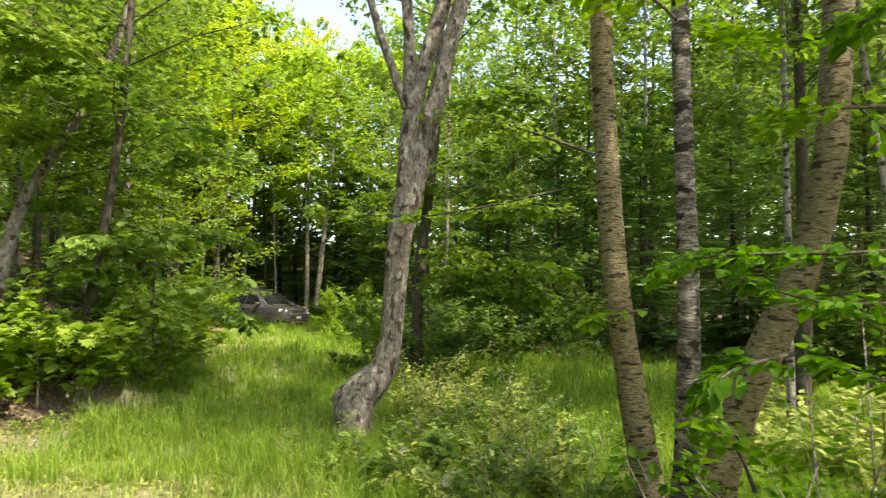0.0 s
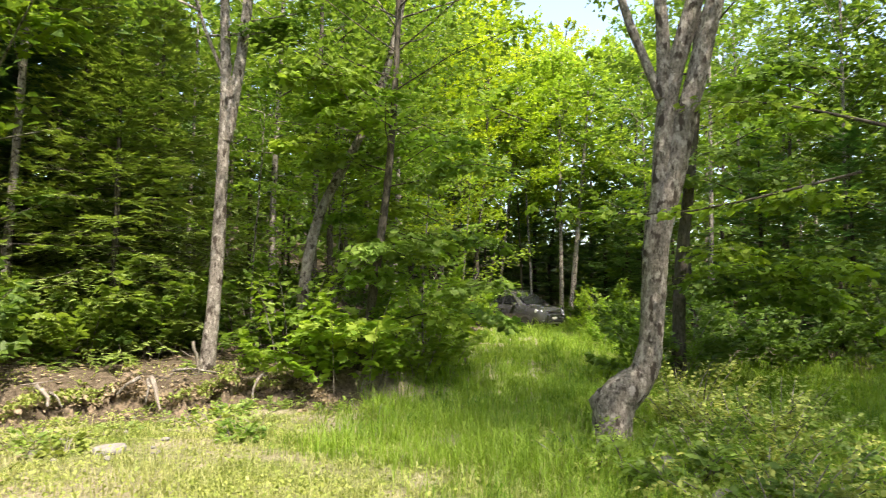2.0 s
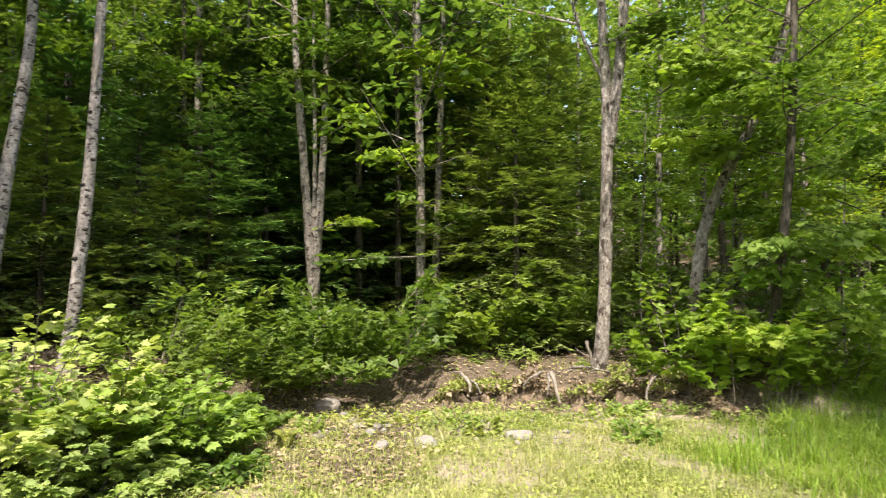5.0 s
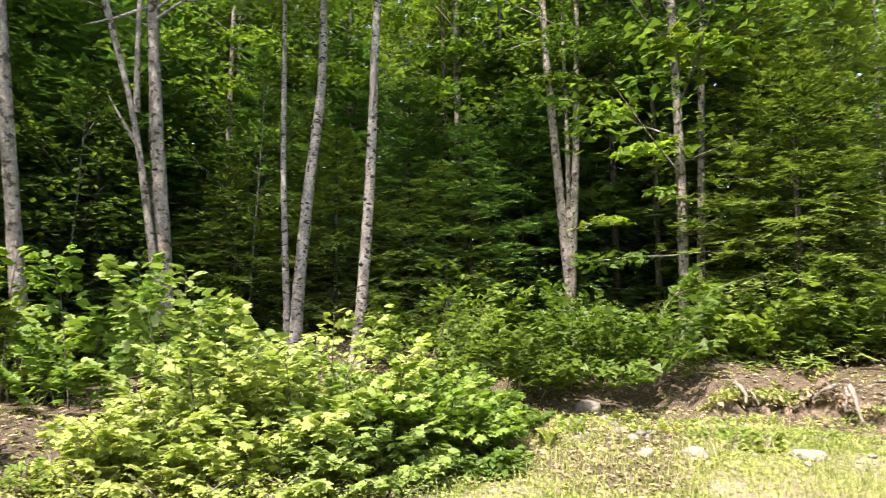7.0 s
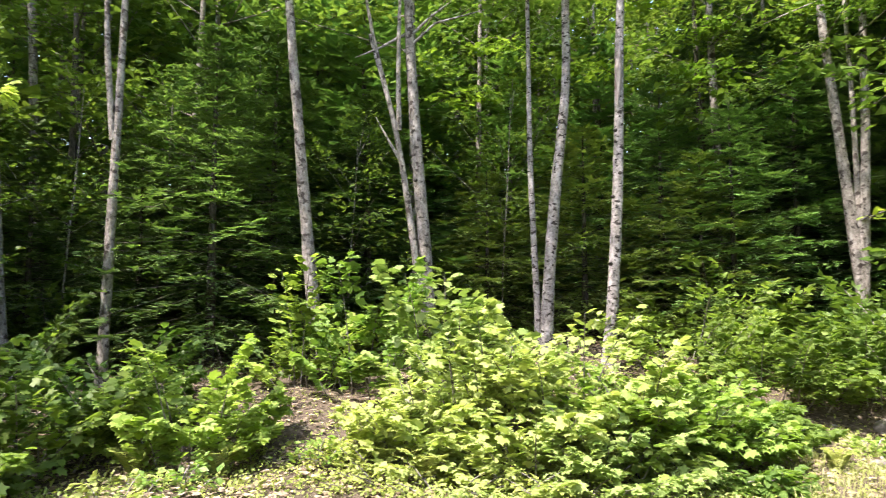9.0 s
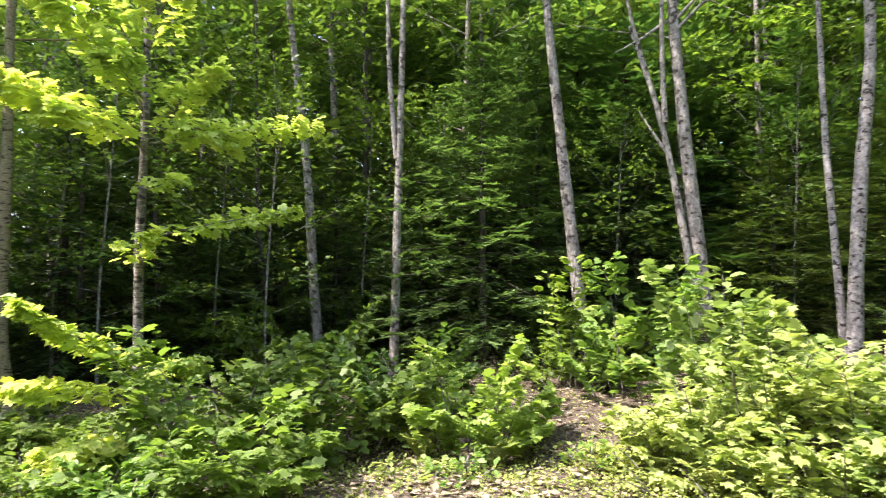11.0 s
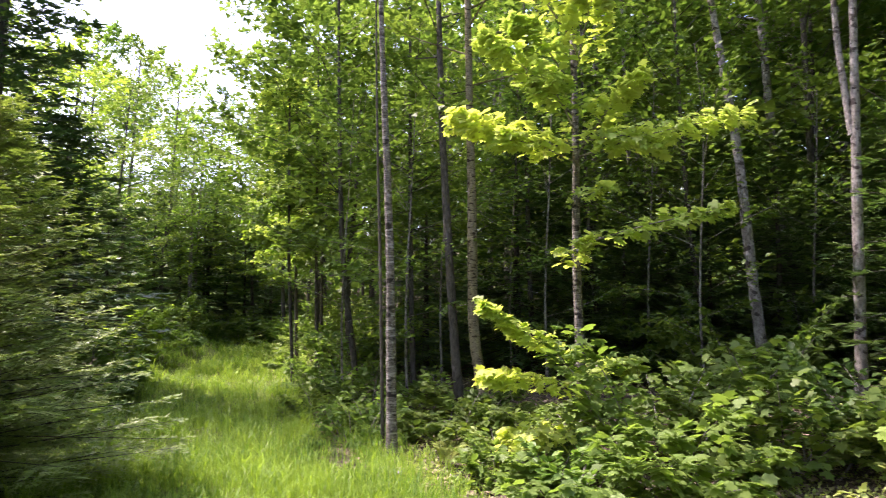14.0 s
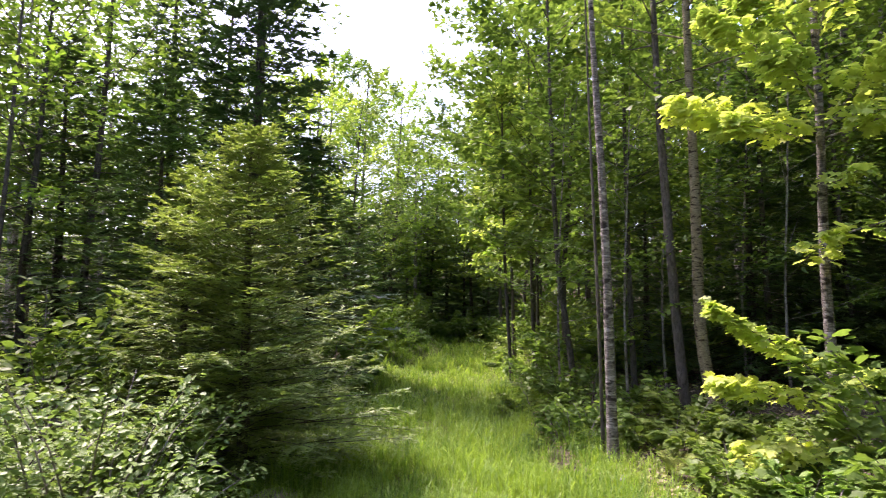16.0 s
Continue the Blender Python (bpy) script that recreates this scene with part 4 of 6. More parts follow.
def far_woods():
    """Wooded distance all round: leaf masses on many slim trunks."""
    rng = np.random.default_rng(77)
    n = 105000
    yaw = rng.random(n) * 360 - 90
    d = 44 + 22 * rng.random(n)
    yy = yaw
    top = 11.0 + 2.5 * np.sin(np.radians(yaw * 7)) + 1.5 * np.sin(np.radians(yaw * 23 + 40))
    gap = smooth(168, 172, yy) * (1 - smooth(183, 188, yy))
    top = top * (1 - 0.35 * gap) * (1 + 0.6 * smooth(-48, -38, yaw) * (1 - smooth(160, 168, yaw)))
    x, y = ray(yaw, d)
    z = height(x, y) + 0.3 + top * rng.random(n) ** 1.25
    way = rng.random((n, 3)) - 0.5
    up = np.array([[0, 0, 1.0]]) + (rng.random((n, 3)) - 0.5) * 1.6
    ob = mesh_object("far_woods", leaf_mesh("far_woods", np.stack([x, y, z], 1), way, up, 0.6 + 0.5 * rng.random(n), "tri"), LEAF_DEEP, None, "", False)
    return tagged(ob, "distant green wood closing the view all round", "woods", "", "stuff")


far_woods()

# ---- shrubs ----
def bush(seed, yaw, d, wide, tall, leaf, label, **more):
    return shrub(seed, spot(yaw, d), wide, tall, leaf, label, **more)


for k, (yaw, d, wide, tall, n) in enumerate(((88.0, 6.6, 2.3, 1.3, 1700), (81.5, 6.5, 1.7, 1.0, 1200), (95.0, 6.6, 1.8, 1.3, 1400), (101.0, 6.4, 1.5, 0.75, 900), (91.5, 5.9, 1.6, 0.75, 1000), (84.5, 5.9, 1.5, 0.7, 900), (76.8, 6.8, 1.4, 0.7, 800))):
    bush(390 + k, yaw, d, wide, tall, LEAF_FRESH if k in (1, 6) else LEAF_PALE, "sunlit pale raspberry thicket on the bank", leaves=int(n * 2.0), size=0.09, stems=44, width=0.25, name="raspberry_thicket", shape="lobed")
for k, (yaw, d, wide, tall) in enumerate(((98.0, 5.5, 1.2, 0.35), (93.0, 5.35, 1.2, 0.3), (87.5, 5.4, 1.2, 0.32), (82.0, 5.5, 1.1, 0.3), (103.5, 5.8, 1.1, 0.35), (78.0, 6.0, 1.0, 0.3), (107.0, 6.3, 0.9, 0.3))):
    bush(380 + k, yaw, d, wide, tall, (HERB, LEAF_PALE)[k % 2], "low fringe of small-leaved herbs before the thicket", leaves=1100, size=0.045, stems=26, width=0.3, name="herb_fringe", shape="rhomb", group="herbs before the thicket")
bush(403, 98.5, 7.9, 2.0, 1.75, LEAF_PALE, "maple saplings rising behind the thicket", leaves=1300, size=0.12, stems=14, name="maple_sapling_clump", shape="lobed")
bush(404, 105.5, 8.2, 1.5, 1.7, LEAF_FRESH, "maple saplings in front of the firs", leaves=1000, size=0.115, stems=10, name="maple_sapling_clump", shape="lobed")
bush(402, 110.6, 8.7, 1.3, 1.9, LEAF_FRESH, "upright maple saplings round a pale trunk", leaves=620, size=0.105, stems=9, name="maple_sapling_clump", shape="lobed", width=0.26)
bush(405, 119.5, 6.6, 1.5, 1.2, LEAF_FRESH, "bright sapling bush at the bank's edge", leaves=1900, size=0.1, stems=16, shape="lobed")
bush(406, 141.0, 6.2, 2.6, 1.2, LEAF, "broad bramble bush with large leaves", leaves=3000, size=0.105, stems=30, name="bramble_bush", shape="lobed")
bush(407, 132.0, 6.9, 2.2, 1.0, LEAF_DEEP, "bramble bush under the trees", leaves=1900, size=0.1, stems=22, name="bramble_bush", shape="lobed")
bush(408, 205.0, 4.9, 1.9, 1.1, LEAF_GREY, "grey-green leafy bush catching the light", leaves=5600, size=0.06, stems=46, name="viburnum_bush", shape="ovate")
bush(409, 212.5, 5.4, 2.0, 1.15, LEAF_GREY, "grey-green leafy bush beside the fir", leaves=4600, size=0.06, stems=40, name="viburnum_bush", shape="ovate")
bush(410, 66.5, 10.3, 2.4, 1.1, LEAF_DEEP, "leafy undergrowth on the bank", leaves=1500, size=0.11, stems=18, shape="lobed")
bush(411, 72.0, 9.6, 2.3, 1.0, LEAF_DEEP, "leafy undergrowth on the bank", leaves=1500, size=0.11, stems=18, shape="lobed")
bush(412, 58.5, 11.6, 2.3, 1.1, LEAF_DEEP, "hazel undergrowth on the bank", leaves=1400, size=0.12, stems=16, shape="lobed")
bush(413, 50.5, 11.7, 2.0, 1.7, LEAF, "leafy hazel in front of the hemlock", leaves=850, size=0.14, stems=14, shape="lobed")
bush(414, 45.5, 11.9, 1.6, 1.6, LEAF, "leafy hazel beside the forked trunk", leaves=1000, size=0.13, stems=14, shape="lobed")
bush(415, 34.5, 10.2, 1.6, 1.5, LEAF_YOUNG, "maple brush at the bank's end", leaves=900, size=0.12, stems=14, shape="lobed")
bush(416, 29.5, 9.8, 1.7, 1.5, LEAF_YOUNG, "maple brush shading the bank's end", leaves=1000, size=0.12, stems=14, shape="lobed")
bush(417, 25.0, 11.2, 1.9, 1.3, LEAF_YOUNG, "leafy brush beside the grass lane", leaves=900, size=0.12, stems=14, shape="lobed")
bush(418, 23.5, 16, 2.6, 1.8, LEAF, "young maple brush beside the grass lane", leaves=1800, size=0.16, stems=16)
bush(419, 20.7, 25.5, 3.2, 1.9, LEAF_YOUNG, "young maple brush half hiding the car", leaves=1600, size=0.2, stems=18)
for k, (yaw, d, wide, tall) in enumerate(((-1.5, 7.8, 1.6, 0.75), (1.8, 8.5, 1.6, 0.9), (-4.5, 7.3, 1.3, 0.6), (-3.0, 6.4, 1.1, 0.45), (-7.5, 6.8, 1.3, 0.4), (0.5, 6.8, 1.0, 0.5), (-5.5, 8.6, 1.5, 0.6))):
    bush(480 + k, yaw, d, wide, tall, (LEAF_PALE, HERB, LEAF)[k % 3], "low fine-leaved brush behind the crooked maple", leaves=2000, size=0.055, stems=30, shape="ovate", width=0.3)
rng = np.random.default_rng(95)
for k in range(20):
    yaw, d = -15 + 26 * rng.random(), 4.7 + 2.6 * rng.random()
    bush(520 + k, yaw, d, 0.6 + 0.6 * rng.random(), 0.22 + 0.26 * rng.random(), (LEAF, HERB, LEAF_DEEP, LEAF_FRESH)[k % 4], "low leafy herbs growing in the long grass", leaves=420, size=0.045 + 0.035 * rng.random(), stems=16, name="glade_herbs", shape="ovate", group="herbs in the glade")
bush(422, 2.5, 13.0, 3.0, 1.8, LEAF, "leafy brush in front of the wood", leaves=2600, size=0.13, stems=22)
bush(423, -4.0, 16, 3.4, 2.2, LEAF_DEEP, "dark brush closing the glade", leaves=2600, size=0.16, stems=22)
bush(424, -12.0, 17, 3.6, 2.4, LEAF_DEEP, "dark brush closing the glade", leaves=2600, size=0.16, stems=22)
bush(425, -21.0, 3.6, 1.0, 0.75, LEAF_BEECH, "low leafy sapling beside the birch clump", leaves=200, size=0.09, stems=10, shape="ovate", name="beech_sapling")
bush(426, -26.5, 4.0, 1.4, 1.3, LEAF_BEECH, "young beech with broad leaves beside the birch clump", leaves=420, size=0.07, stems=9, shape="ovate", name="beech_sapling")
bush(427, -32.5, 4.2, 1.8, 1.75, LEAF_BEECH, "young beech with broad leaves beside the birch clump", leaves=560, size=0.07, stems=10, shape="ovate", name="beech_sapling")
bush(428, -31.0, 7.6, 2.4, 0.8, LEAF_PALE, "sunlit fern and bramble patch beyond the birches", leaves=2200, size=0.09, stems=20)
bush(429, 0.5, 5.6, 1.0, 0.35, LEAF_DEEP, "dark broad-leaved weed beside the stones", leaves=260, size=0.13, stems=9, name="weed_clump", shape="ovate")
bush(430, 164.5, 9.8, 1.8, 0.75, LEAF_DEEP, "leafy brush along the lane", leaves=2000, size=0.1, stems=16)
bush(431, 165.2, 13.5, 2.4, 1.1, LEAF, "leafy brush along the lane", leaves=1800, size=0.12, stems=16)
bush(432, 188.0, 11.5, 2.2, 1.2, LEAF, "leafy brush along the lane", leaves=2200, size=0.11, stems=18)
bush(433, 184.5, 18, 2.6, 1.3, LEAF_YOUNG, "leafy brush along the lane", leaves=1600, size=0.15, stems=16)
bush(434, 167.5, 22, 2.6, 1.4, LEAF, "leafy brush along the lane", leaves=1400, size=0.16, stems=16)
bush(435, 175.5, 33, 5.0, 1.7, LEAF_DEEP, "dark brush at the lane's end", leaves=1600, size=0.2, stems=20)
bush(436, 157.5, 7.6, 1.3, 0.5, LEAF_DEEP, "low brush under the edge trees", leaves=1500, size=0.1, stems=14)
bush(456, 152.0, 8.0, 1.9, 0.55, LEAF_DEEP, "dark undergrowth round the birch feet", leaves=1100, size=0.09, stems=18, shape="lobed")
bush(457, 155.5, 8.6, 1.6, 0.5, LEAF_DEEP, "dark undergrowth round the birch feet", leaves=900, size=0.09, stems=16, shape="lobed")
bush(437, 151.5, 6.6, 1.2, 0.6, LEAF_PALE, "pale seedling brush at the litter's edge", leaves=700, size=0.09, stems=12)
bush(438, 112.5, 8.9, 0.7, 0.45, LEAF, "small bush at the foot of a pale trunk", leaves=420, size=0.09, stems=9)
bush(439, 125.5, 7.8, 1.8, 0.9, LEAF_DEEP, "leafy undergrowth under the trees", leaves=1800, size=0.11, stems=16)
bush(440, 198.0, 8.0, 2.0, 1.2, LEAF_DEEP, "dark undergrowth behind the young fir", leaves=1600, size=0.11, stems=16)
bush(453, 74.0, 7.6, 1.5, 0.7, LEAF_DEEP, "leafy brush at the bank's foot", leaves=1100, size=0.1, stems=16, shape="lobed")
bush(455, 75.5, 6.3, 1.1, 0.4, LEAF, "leafy brush at the bank's foot", leaves=900, size=0.09, stems=14)
filler = [bush(450, 78.0, 10.5, 2.4, 1.1, LEAF, "leafy undergrowth in the wood", leaves=2400, size=0.115, stems=18, shape="tri", group="undergrowth"),
          bush(451, 104.0, 11.0, 2.4, 1.0, LEAF_DEEP, "dark undergrowth in the wood", leaves=2400, size=0.115, stems=18, shape="tri", group="undergrowth")]
rng = np.random.default_rng(21)
count = 0
while count < 130:
    yaw, d = -46 + 262 * rng.random(), 10.5 + 22 * rng.random() ** 1.3
    p = spot(yaw, d)
    if abs(p.x + 0.235 * p.y - 0.2) < 4.4 and p.y > 0 or abs(p.x - 0.065 * p.y) < 3.0 and p.y < 0 and d < 33 or d < 18 and -24 < yaw < 20 or d < 9.5 and yaw > 150 or d < 12.0 and 33 < yaw < 58:
        continue
    count += 1
    copy_thing(filler[int(rng.random() < 0.5)], turned(p, rng.random() * 6.28, 0.8 + 0.6 * rng.random(), 1.0 + 0.3 * rng.random()))


# ---- grass and herbs ----
def scatter(seed, n, reach, keep):
    rng = np.random.default_rng(seed)
    yaw = -50 + 280 * rng.random(n)
    d = reach[0] * (reach[1] / reach[0]) ** rng.random(n)
    x, y = ray(yaw, d)
    ok = rng.random(n) < keep(x, y, d, yaw)
    x, y, d = x[ok], y[ok], d[ok]
    return rng, np.stack([x, y, height(x, y)], 1), d


def blades_mesh(name, rng, at, long, wide, tuft=7, spread=0.07, arch=1.0):
    """Grass in tufts: blades rise out of the middle of each, lean over and hang at the tip."""
    n = len(at) * tuft
    swing = np.repeat(rng.random(len(at)) * 6.283, tuft)
    at, long, wide = np.repeat(at, tuft, 0), np.repeat(long, tuft) * (0.45 + 0.75 * rng.random(n)), np.repeat(wide, tuft)
    a = swing + rng.normal(0, 1.3, n)
    lean = np.stack([np.cos(a), np.sin(a), np.zeros(n)], 1)
    b = rng.random(n) * 6.283
    at = at + np.stack([np.cos(b), np.sin(b), np.zeros(n)], 1) * (spread * rng.random(n) * (0.6 + 3 * long))[:, None]
    a = a + (rng.random(n) - 0.5) * 2.0
    side = np.stack([-np.sin(a), np.cos(a), np.zeros(n)], 1)
    out = (0.25 + 0.95 * arch * rng.random(n))[:, None]
    l, w = long[:, None], wide[:, None]
    up = np.array([[0, 0, 1.0]])
    p0 = at - up * 0.02
    p1 = at + up * l * (0.55 - 0.1 * out) + lean * l * 0.14 * out
    p2 = at + up * l * (0.86 - 0.3 * out) + lean * l * 0.45 * out
    p3 = at + up * l * (1.0 - 0.62 * out) + lean * l * 0.85 * out
    co = np.stack([p0 - side * w, p0 + side * w, p1 - side * w * 0.9, p1 + side * w * 0.9, p2 - side * w * 0.6, p2 + side * w * 0.6, p3], 1).reshape(-1, 3)
    base = (np.arange(n) * 7)[:, None]
    return raw_mesh(name, co, [np.concatenate([base + np.array([[0, 1, 3, 2]]), base + np.array([[2, 3, 5, 4]])]), base + np.array([[4, 5, 6]])])


def patchy(x, y, f=1.3, k=0.0):
    return 0.5 + 0.5 * np.sin(x * f + 1.7 * np.sin(y * f * 0.7 + k)) * np.sin(y * f * 1.1 + 1.3 * np.sin(x * f * 0.6 + k))


def lush(x, y, d, yaw):
    car_lane = (1 - smooth(1.8, 3.4, np.abs(x + 0.235 * y - 0.2))) * (y > 5.5)
    glade = smooth(-40, -30, yaw) * (1 - smooth(10, 26, yaw)) * (1 - smooth(15, 19, d)) * (0.45 + 0.55 * smooth(3, 6, d))
    back = (1 - smooth(1.25, 2.0, np.abs(x - 0.065 * y - 0.15) - 1.2 * (x - 0.065 * y > 0) * (d > 9))) * (y < -3)
    rut = 1 - 0.97 * np.exp(-((x - 0.065 * y + 0.85) / 0.18) ** 2) * (y < -6)
    return np.clip(np.maximum.reduce([car_lane, glade, back * rut]), 0, 1)


rng, at, d = scatter(1, 66000, (3.0, 38), lush)
tall = 0.2 + 0.36 * rng.random(len(at)) ** 1.2 * (0.3 + 1.0 * patchy(at[:, 0], at[:, 1], 1.9))
tall = tall * np.where(at[:, 1] < 0, 0.78 + 0.004 * d, 0.78 + 0.008 * d + 0.02 * np.maximum(d - 15, 0))
tall_grass = mesh_object("lush_grass", blades_mesh("lush_grass", rng, at, tall, 0.0011 + 0.00036 * d, 9, 0.1), GRASS, None, "", False)
tagged(tall_grass, "lush long green grass on the lanes and glade", "grass", "", "stuff")


def thin_turf(x, y, d, yaw):
    return (yaw > 6) * (yaw < 78) * (1 - smooth(8.2, 9.3, d)) * (0.15 + 0.85 * patchy(x, y, 2.1, 1.0))


rng, at, d = scatter(2, 30000, (3.0, 9.5), thin_turf)
dry = mesh_object("dry_grass", blades_mesh("dry_grass", rng, at, 0.07 + 0.15 * rng.random(len(at)), 0.001 + 0.00036 * d, 6, 0.16, 1.2), GRASS_DRY, None, "", False)
tagged(dry, "thin pale grass over the sunny clearing", "grass", "", "stuff")


def herb_share(x, y, d, yaw):
    near_bank = (yaw > 20) * (yaw < 135) * (d < bank_line(yaw) + 1.6) * (d > 3.6) * (0.16 + 0.84 * patchy(x, y, 2.7, 2.0) ** 1.3)
    glade = (yaw > -40) * (yaw <= 20) * (d < 10) * 0.9 * patchy(x, y, 1.9, 0.4)
    bank_foot = (yaw > 26) * (yaw < 60) * np.exp(-((d - bank_line(yaw) + 0.15) / 0.3) ** 2) * (0.2 + 0.8 * patchy(x, y, 3.1, 0.7))
    litter_edge = (yaw > 50) * (yaw < 76) * (d > 5.5) * (d < 10) * 0.45
    floor_ = (yaw > 60) * (yaw < 165) * (d > 7) * (d < 13) * 0.35 * patchy(x, y, 1.5, 3.0)
    verge = (yaw > 150) * (d > 5) * (np.abs(x - 0.065 * y) > 1.2) * (d < 15) * 0.5 * patchy(x, y, 1.7, 5.0)
    return np.clip(np.maximum.reduce([near_bank, glade, bank_foot, litter_edge, floor_, verge]), 0, 1)


rng, at, d = scatter(3, 170000, (3.2, 15), herb_share)
at = np.repeat(at, 2, 0) + (rng.random((2 * len(at), 3)) - 0.5) * np.array([[0.1, 0.1, 0.0]])
at[:, 2] += 0.015 + 0.09 * rng.random(len(at)) ** 1.7
way = rng.random((len(at), 3)) - 0.5
up = np.array([[0, 0, 1.0]]) + (rng.random((len(at), 3)) - 0.5) * 1.1
herbs = mesh_object("low_herbs", leaf_mesh("low_herbs", at, way, up, 0.018 + 0.034 * rng.random(len(at)) ** 2.2, "rhomb"), HERB, None, "", False)
tagged(herbs, "low yellow-green herbs and seedlings on the ground", "herbs", "", "stuff")


def litter_share(x, y, d, yaw):
    return np.clip((1 - meadow_share(x, y)) * (yaw > 20), 0, 1)


rng, at, d = scatter(4, 30000, (4.5, 14), litter_share)
at[:, 2] += 0.01 + 0.03 * rng.random(len(at))
litter = mesh_object("leaf_litter", leaf_mesh("leaf_litter", at, np.concatenate([rng.random((len(at), 2)) - 0.5, 0.15 * (rng.random((len(at), 1)) - 0.5)], 1),
                     np.array([[0, 0, 1.0]]) + (rng.random((len(at), 3)) - 0.5) * 0.7, 0.05 + 0.06 * rng.random(len(at)), "rhomb"), LITTER, None, "", False)
tagged(litter, "brown dead leaves lying on the forest floor", "leaf litter", "", "stuff")
bush(441, 177.5, 33.5, 4.0, 1.6, LEAF, "leafy brush at the lane's end", leaves=1400, size=0.2, stems=18)
bush(442, 171.0, 29, 3.6, 1.6, LEAF, "leafy brush at the lane's end", leaves=1400, size=0.2, stems=18)
bush(443, 168.0, 17.5, 2.8, 1.3, LEAF, "leafy brush along the lane", leaves=1500, size=0.15, stems=16)
bush(444, 181.5, 27, 3.0, 1.5, LEAF, "leafy brush along the lane", leaves=1400, size=0.18, stems=16)
bush(445, 23.2, 13.6, 2.0, 2.0, LEAF_YOUNG, "young maple brush beside the grass lane", leaves=2000, size=0.12, stems=18)
bush(446, 37.5, 12.0, 2.4, 1.5, LEAF, "leafy brush behind the forked trunk", leaves=1100, size=0.12, stems=16, shape="lobed")
bush(447, 31.0, 11.6, 2.4, 1.6, LEAF, "leafy brush on the slope", leaves=1100, size=0.12, stems=16, shape="lobed")
bush(449, 8.0, 24.5, 2.4, 1.8, LEAF_YOUNG, "sunlit young maple brush beside the grass lane", leaves=1500, size=0.15, stems=18)
bush(458, 6.0, 19.5, 2.2, 1.6, LEAF_YOUNG, "sunlit young maple brush beside the grass lane", leaves=1500, size=0.13, stems=18)
bush(459, 9.4, 34.0, 3.0, 1.6, LEAF, "leafy brush behind the car", leaves=1300, size=0.2, stems=16)
bush(448, 7.0, 36.5, 4.0, 1.8, LEAF, "leafy brush beside the car", leaves=1300, size=0.22, stems=16)
for k, (yaw, d, wide, tall) in enumerate(((166.0, 7.6, 0.9, 0.5), (164.0, 8.2, 1.1, 0.6), (169.0, 9.5, 1.0, 0.55), (167.0, 11.2, 1.3, 0.8), (169.8, 12.5, 1.2, 0.6), (159.0, 9.4, 1.4, 0.6), (153.5, 6.0, 0.7, 0.45), (188.5, 8.8, 1.1, 0.6), (187.0, 10.5, 1.2, 0.6), (148.0, 5.8, 0.9, 0.5))):
    bush(460 + k, yaw, d, wide, tall, (LEAF, LEAF_FRESH)[k % 2], "low leafy plants along the lane's verge", leaves=900, size=0.085, stems=14, name="verge_plants", shape="ovate", group="plants on the verge")
bush(500, 207.5, 7.6, 2.2, 1.6, LEAF_DEEP, "leafy brush behind the viburnum", leaves=2400, size=0.1, stems=22)
bush(501, 169.3, 24, 3.0, 1.2, LEAF, "leafy brush along the lane", leaves=1300, size=0.16, stems=16)
bush(502, 170.3, 20.5, 2.0, 0.8, LEAF_PALE, "leafy brush along the lane", leaves=1100, size=0.12, stems=16)
bush(503, 168.0, 28, 3.4, 1.5, LEAF, "leafy brush along the lane", leaves=1300, size=0.18, stems=16)
bush(504, 180.8, 22, 2.0, 0.8, LEAF, "leafy brush along the lane", leaves=1100, size=0.13, stems=16)
# seedlings and weeds in tufts over the clearing and the bank's foot
rng = np.random.default_rng(33)
for k in range(44):
    yaw = 20 + 48 * rng.random() if k < 30 else 100 + 50 * rng.random()
    edge = float(bank_line(yaw))
    d = edge - 0.1 - 2.2 * rng.random() ** 1.5 if k < 30 else edge + 0.9 * rng.random()
    wide = 0.3 + 0.4 * rng.random()
    bush(700 + k, yaw, d, wide, 0.14 + 0.16 * rng.random(), (HERB, LEAF_PALE, LEAF_FRESH)[k % 3], "low tuft of pale green seedlings on the ground", leaves=170, size=0.05 + 0.03 * rng.random(), stems=8, name="seedling_tuft", shape="rhomb", group="seedling tufts")


# ---- single boughs ----
rng = np.random.default_rng(92)
for k in range(36):
    a0, d = 17.5 + 16 * rng.random(), 9.6 + 2.6 * rng.random()
    z = 1.1 + 0.42 * d * rng.random() ** 1.2
    reach = (4 + 4 * rng.random()) * rng.choice((-1, 1))
    bough((leaning, slim_maple)[k % 2], 800 + k, ((a0 - 0.5 * reach, d + 0.7, z - 0.1), (a0, d, z + 0.1), (a0 + 0.5 * reach, d - 0.5, z - 0.1)), 150, 0.42, 0.13, (LEAF_FRESH, LEAF_YOUNG)[k % 2], BARK_DARK, "lobed", 0.012, 0.1, 0.5)
for k in range(22):
    a0, d = -9.5 + 12 * rng.random(), 10.2 + 2.6 * rng.random()
    z = 1.4 + 0.36 * d * rng.random()
    reach = (4 + 4 * rng.random()) * rng.choice((-1, 1))
    bough(behind_maple, 850 + k, ((a0 - 0.5 * reach, d + 0.7, z - 0.1), (a0, d, z + 0.1), (a0 + 0.5 * reach, d - 0.5, z - 0.1)), 150, 0.42, 0.13, (LEAF_YOUNG, LEAF)[k % 2], BARK_DARK, "lobed", 0.012, 0.1, 0.5)
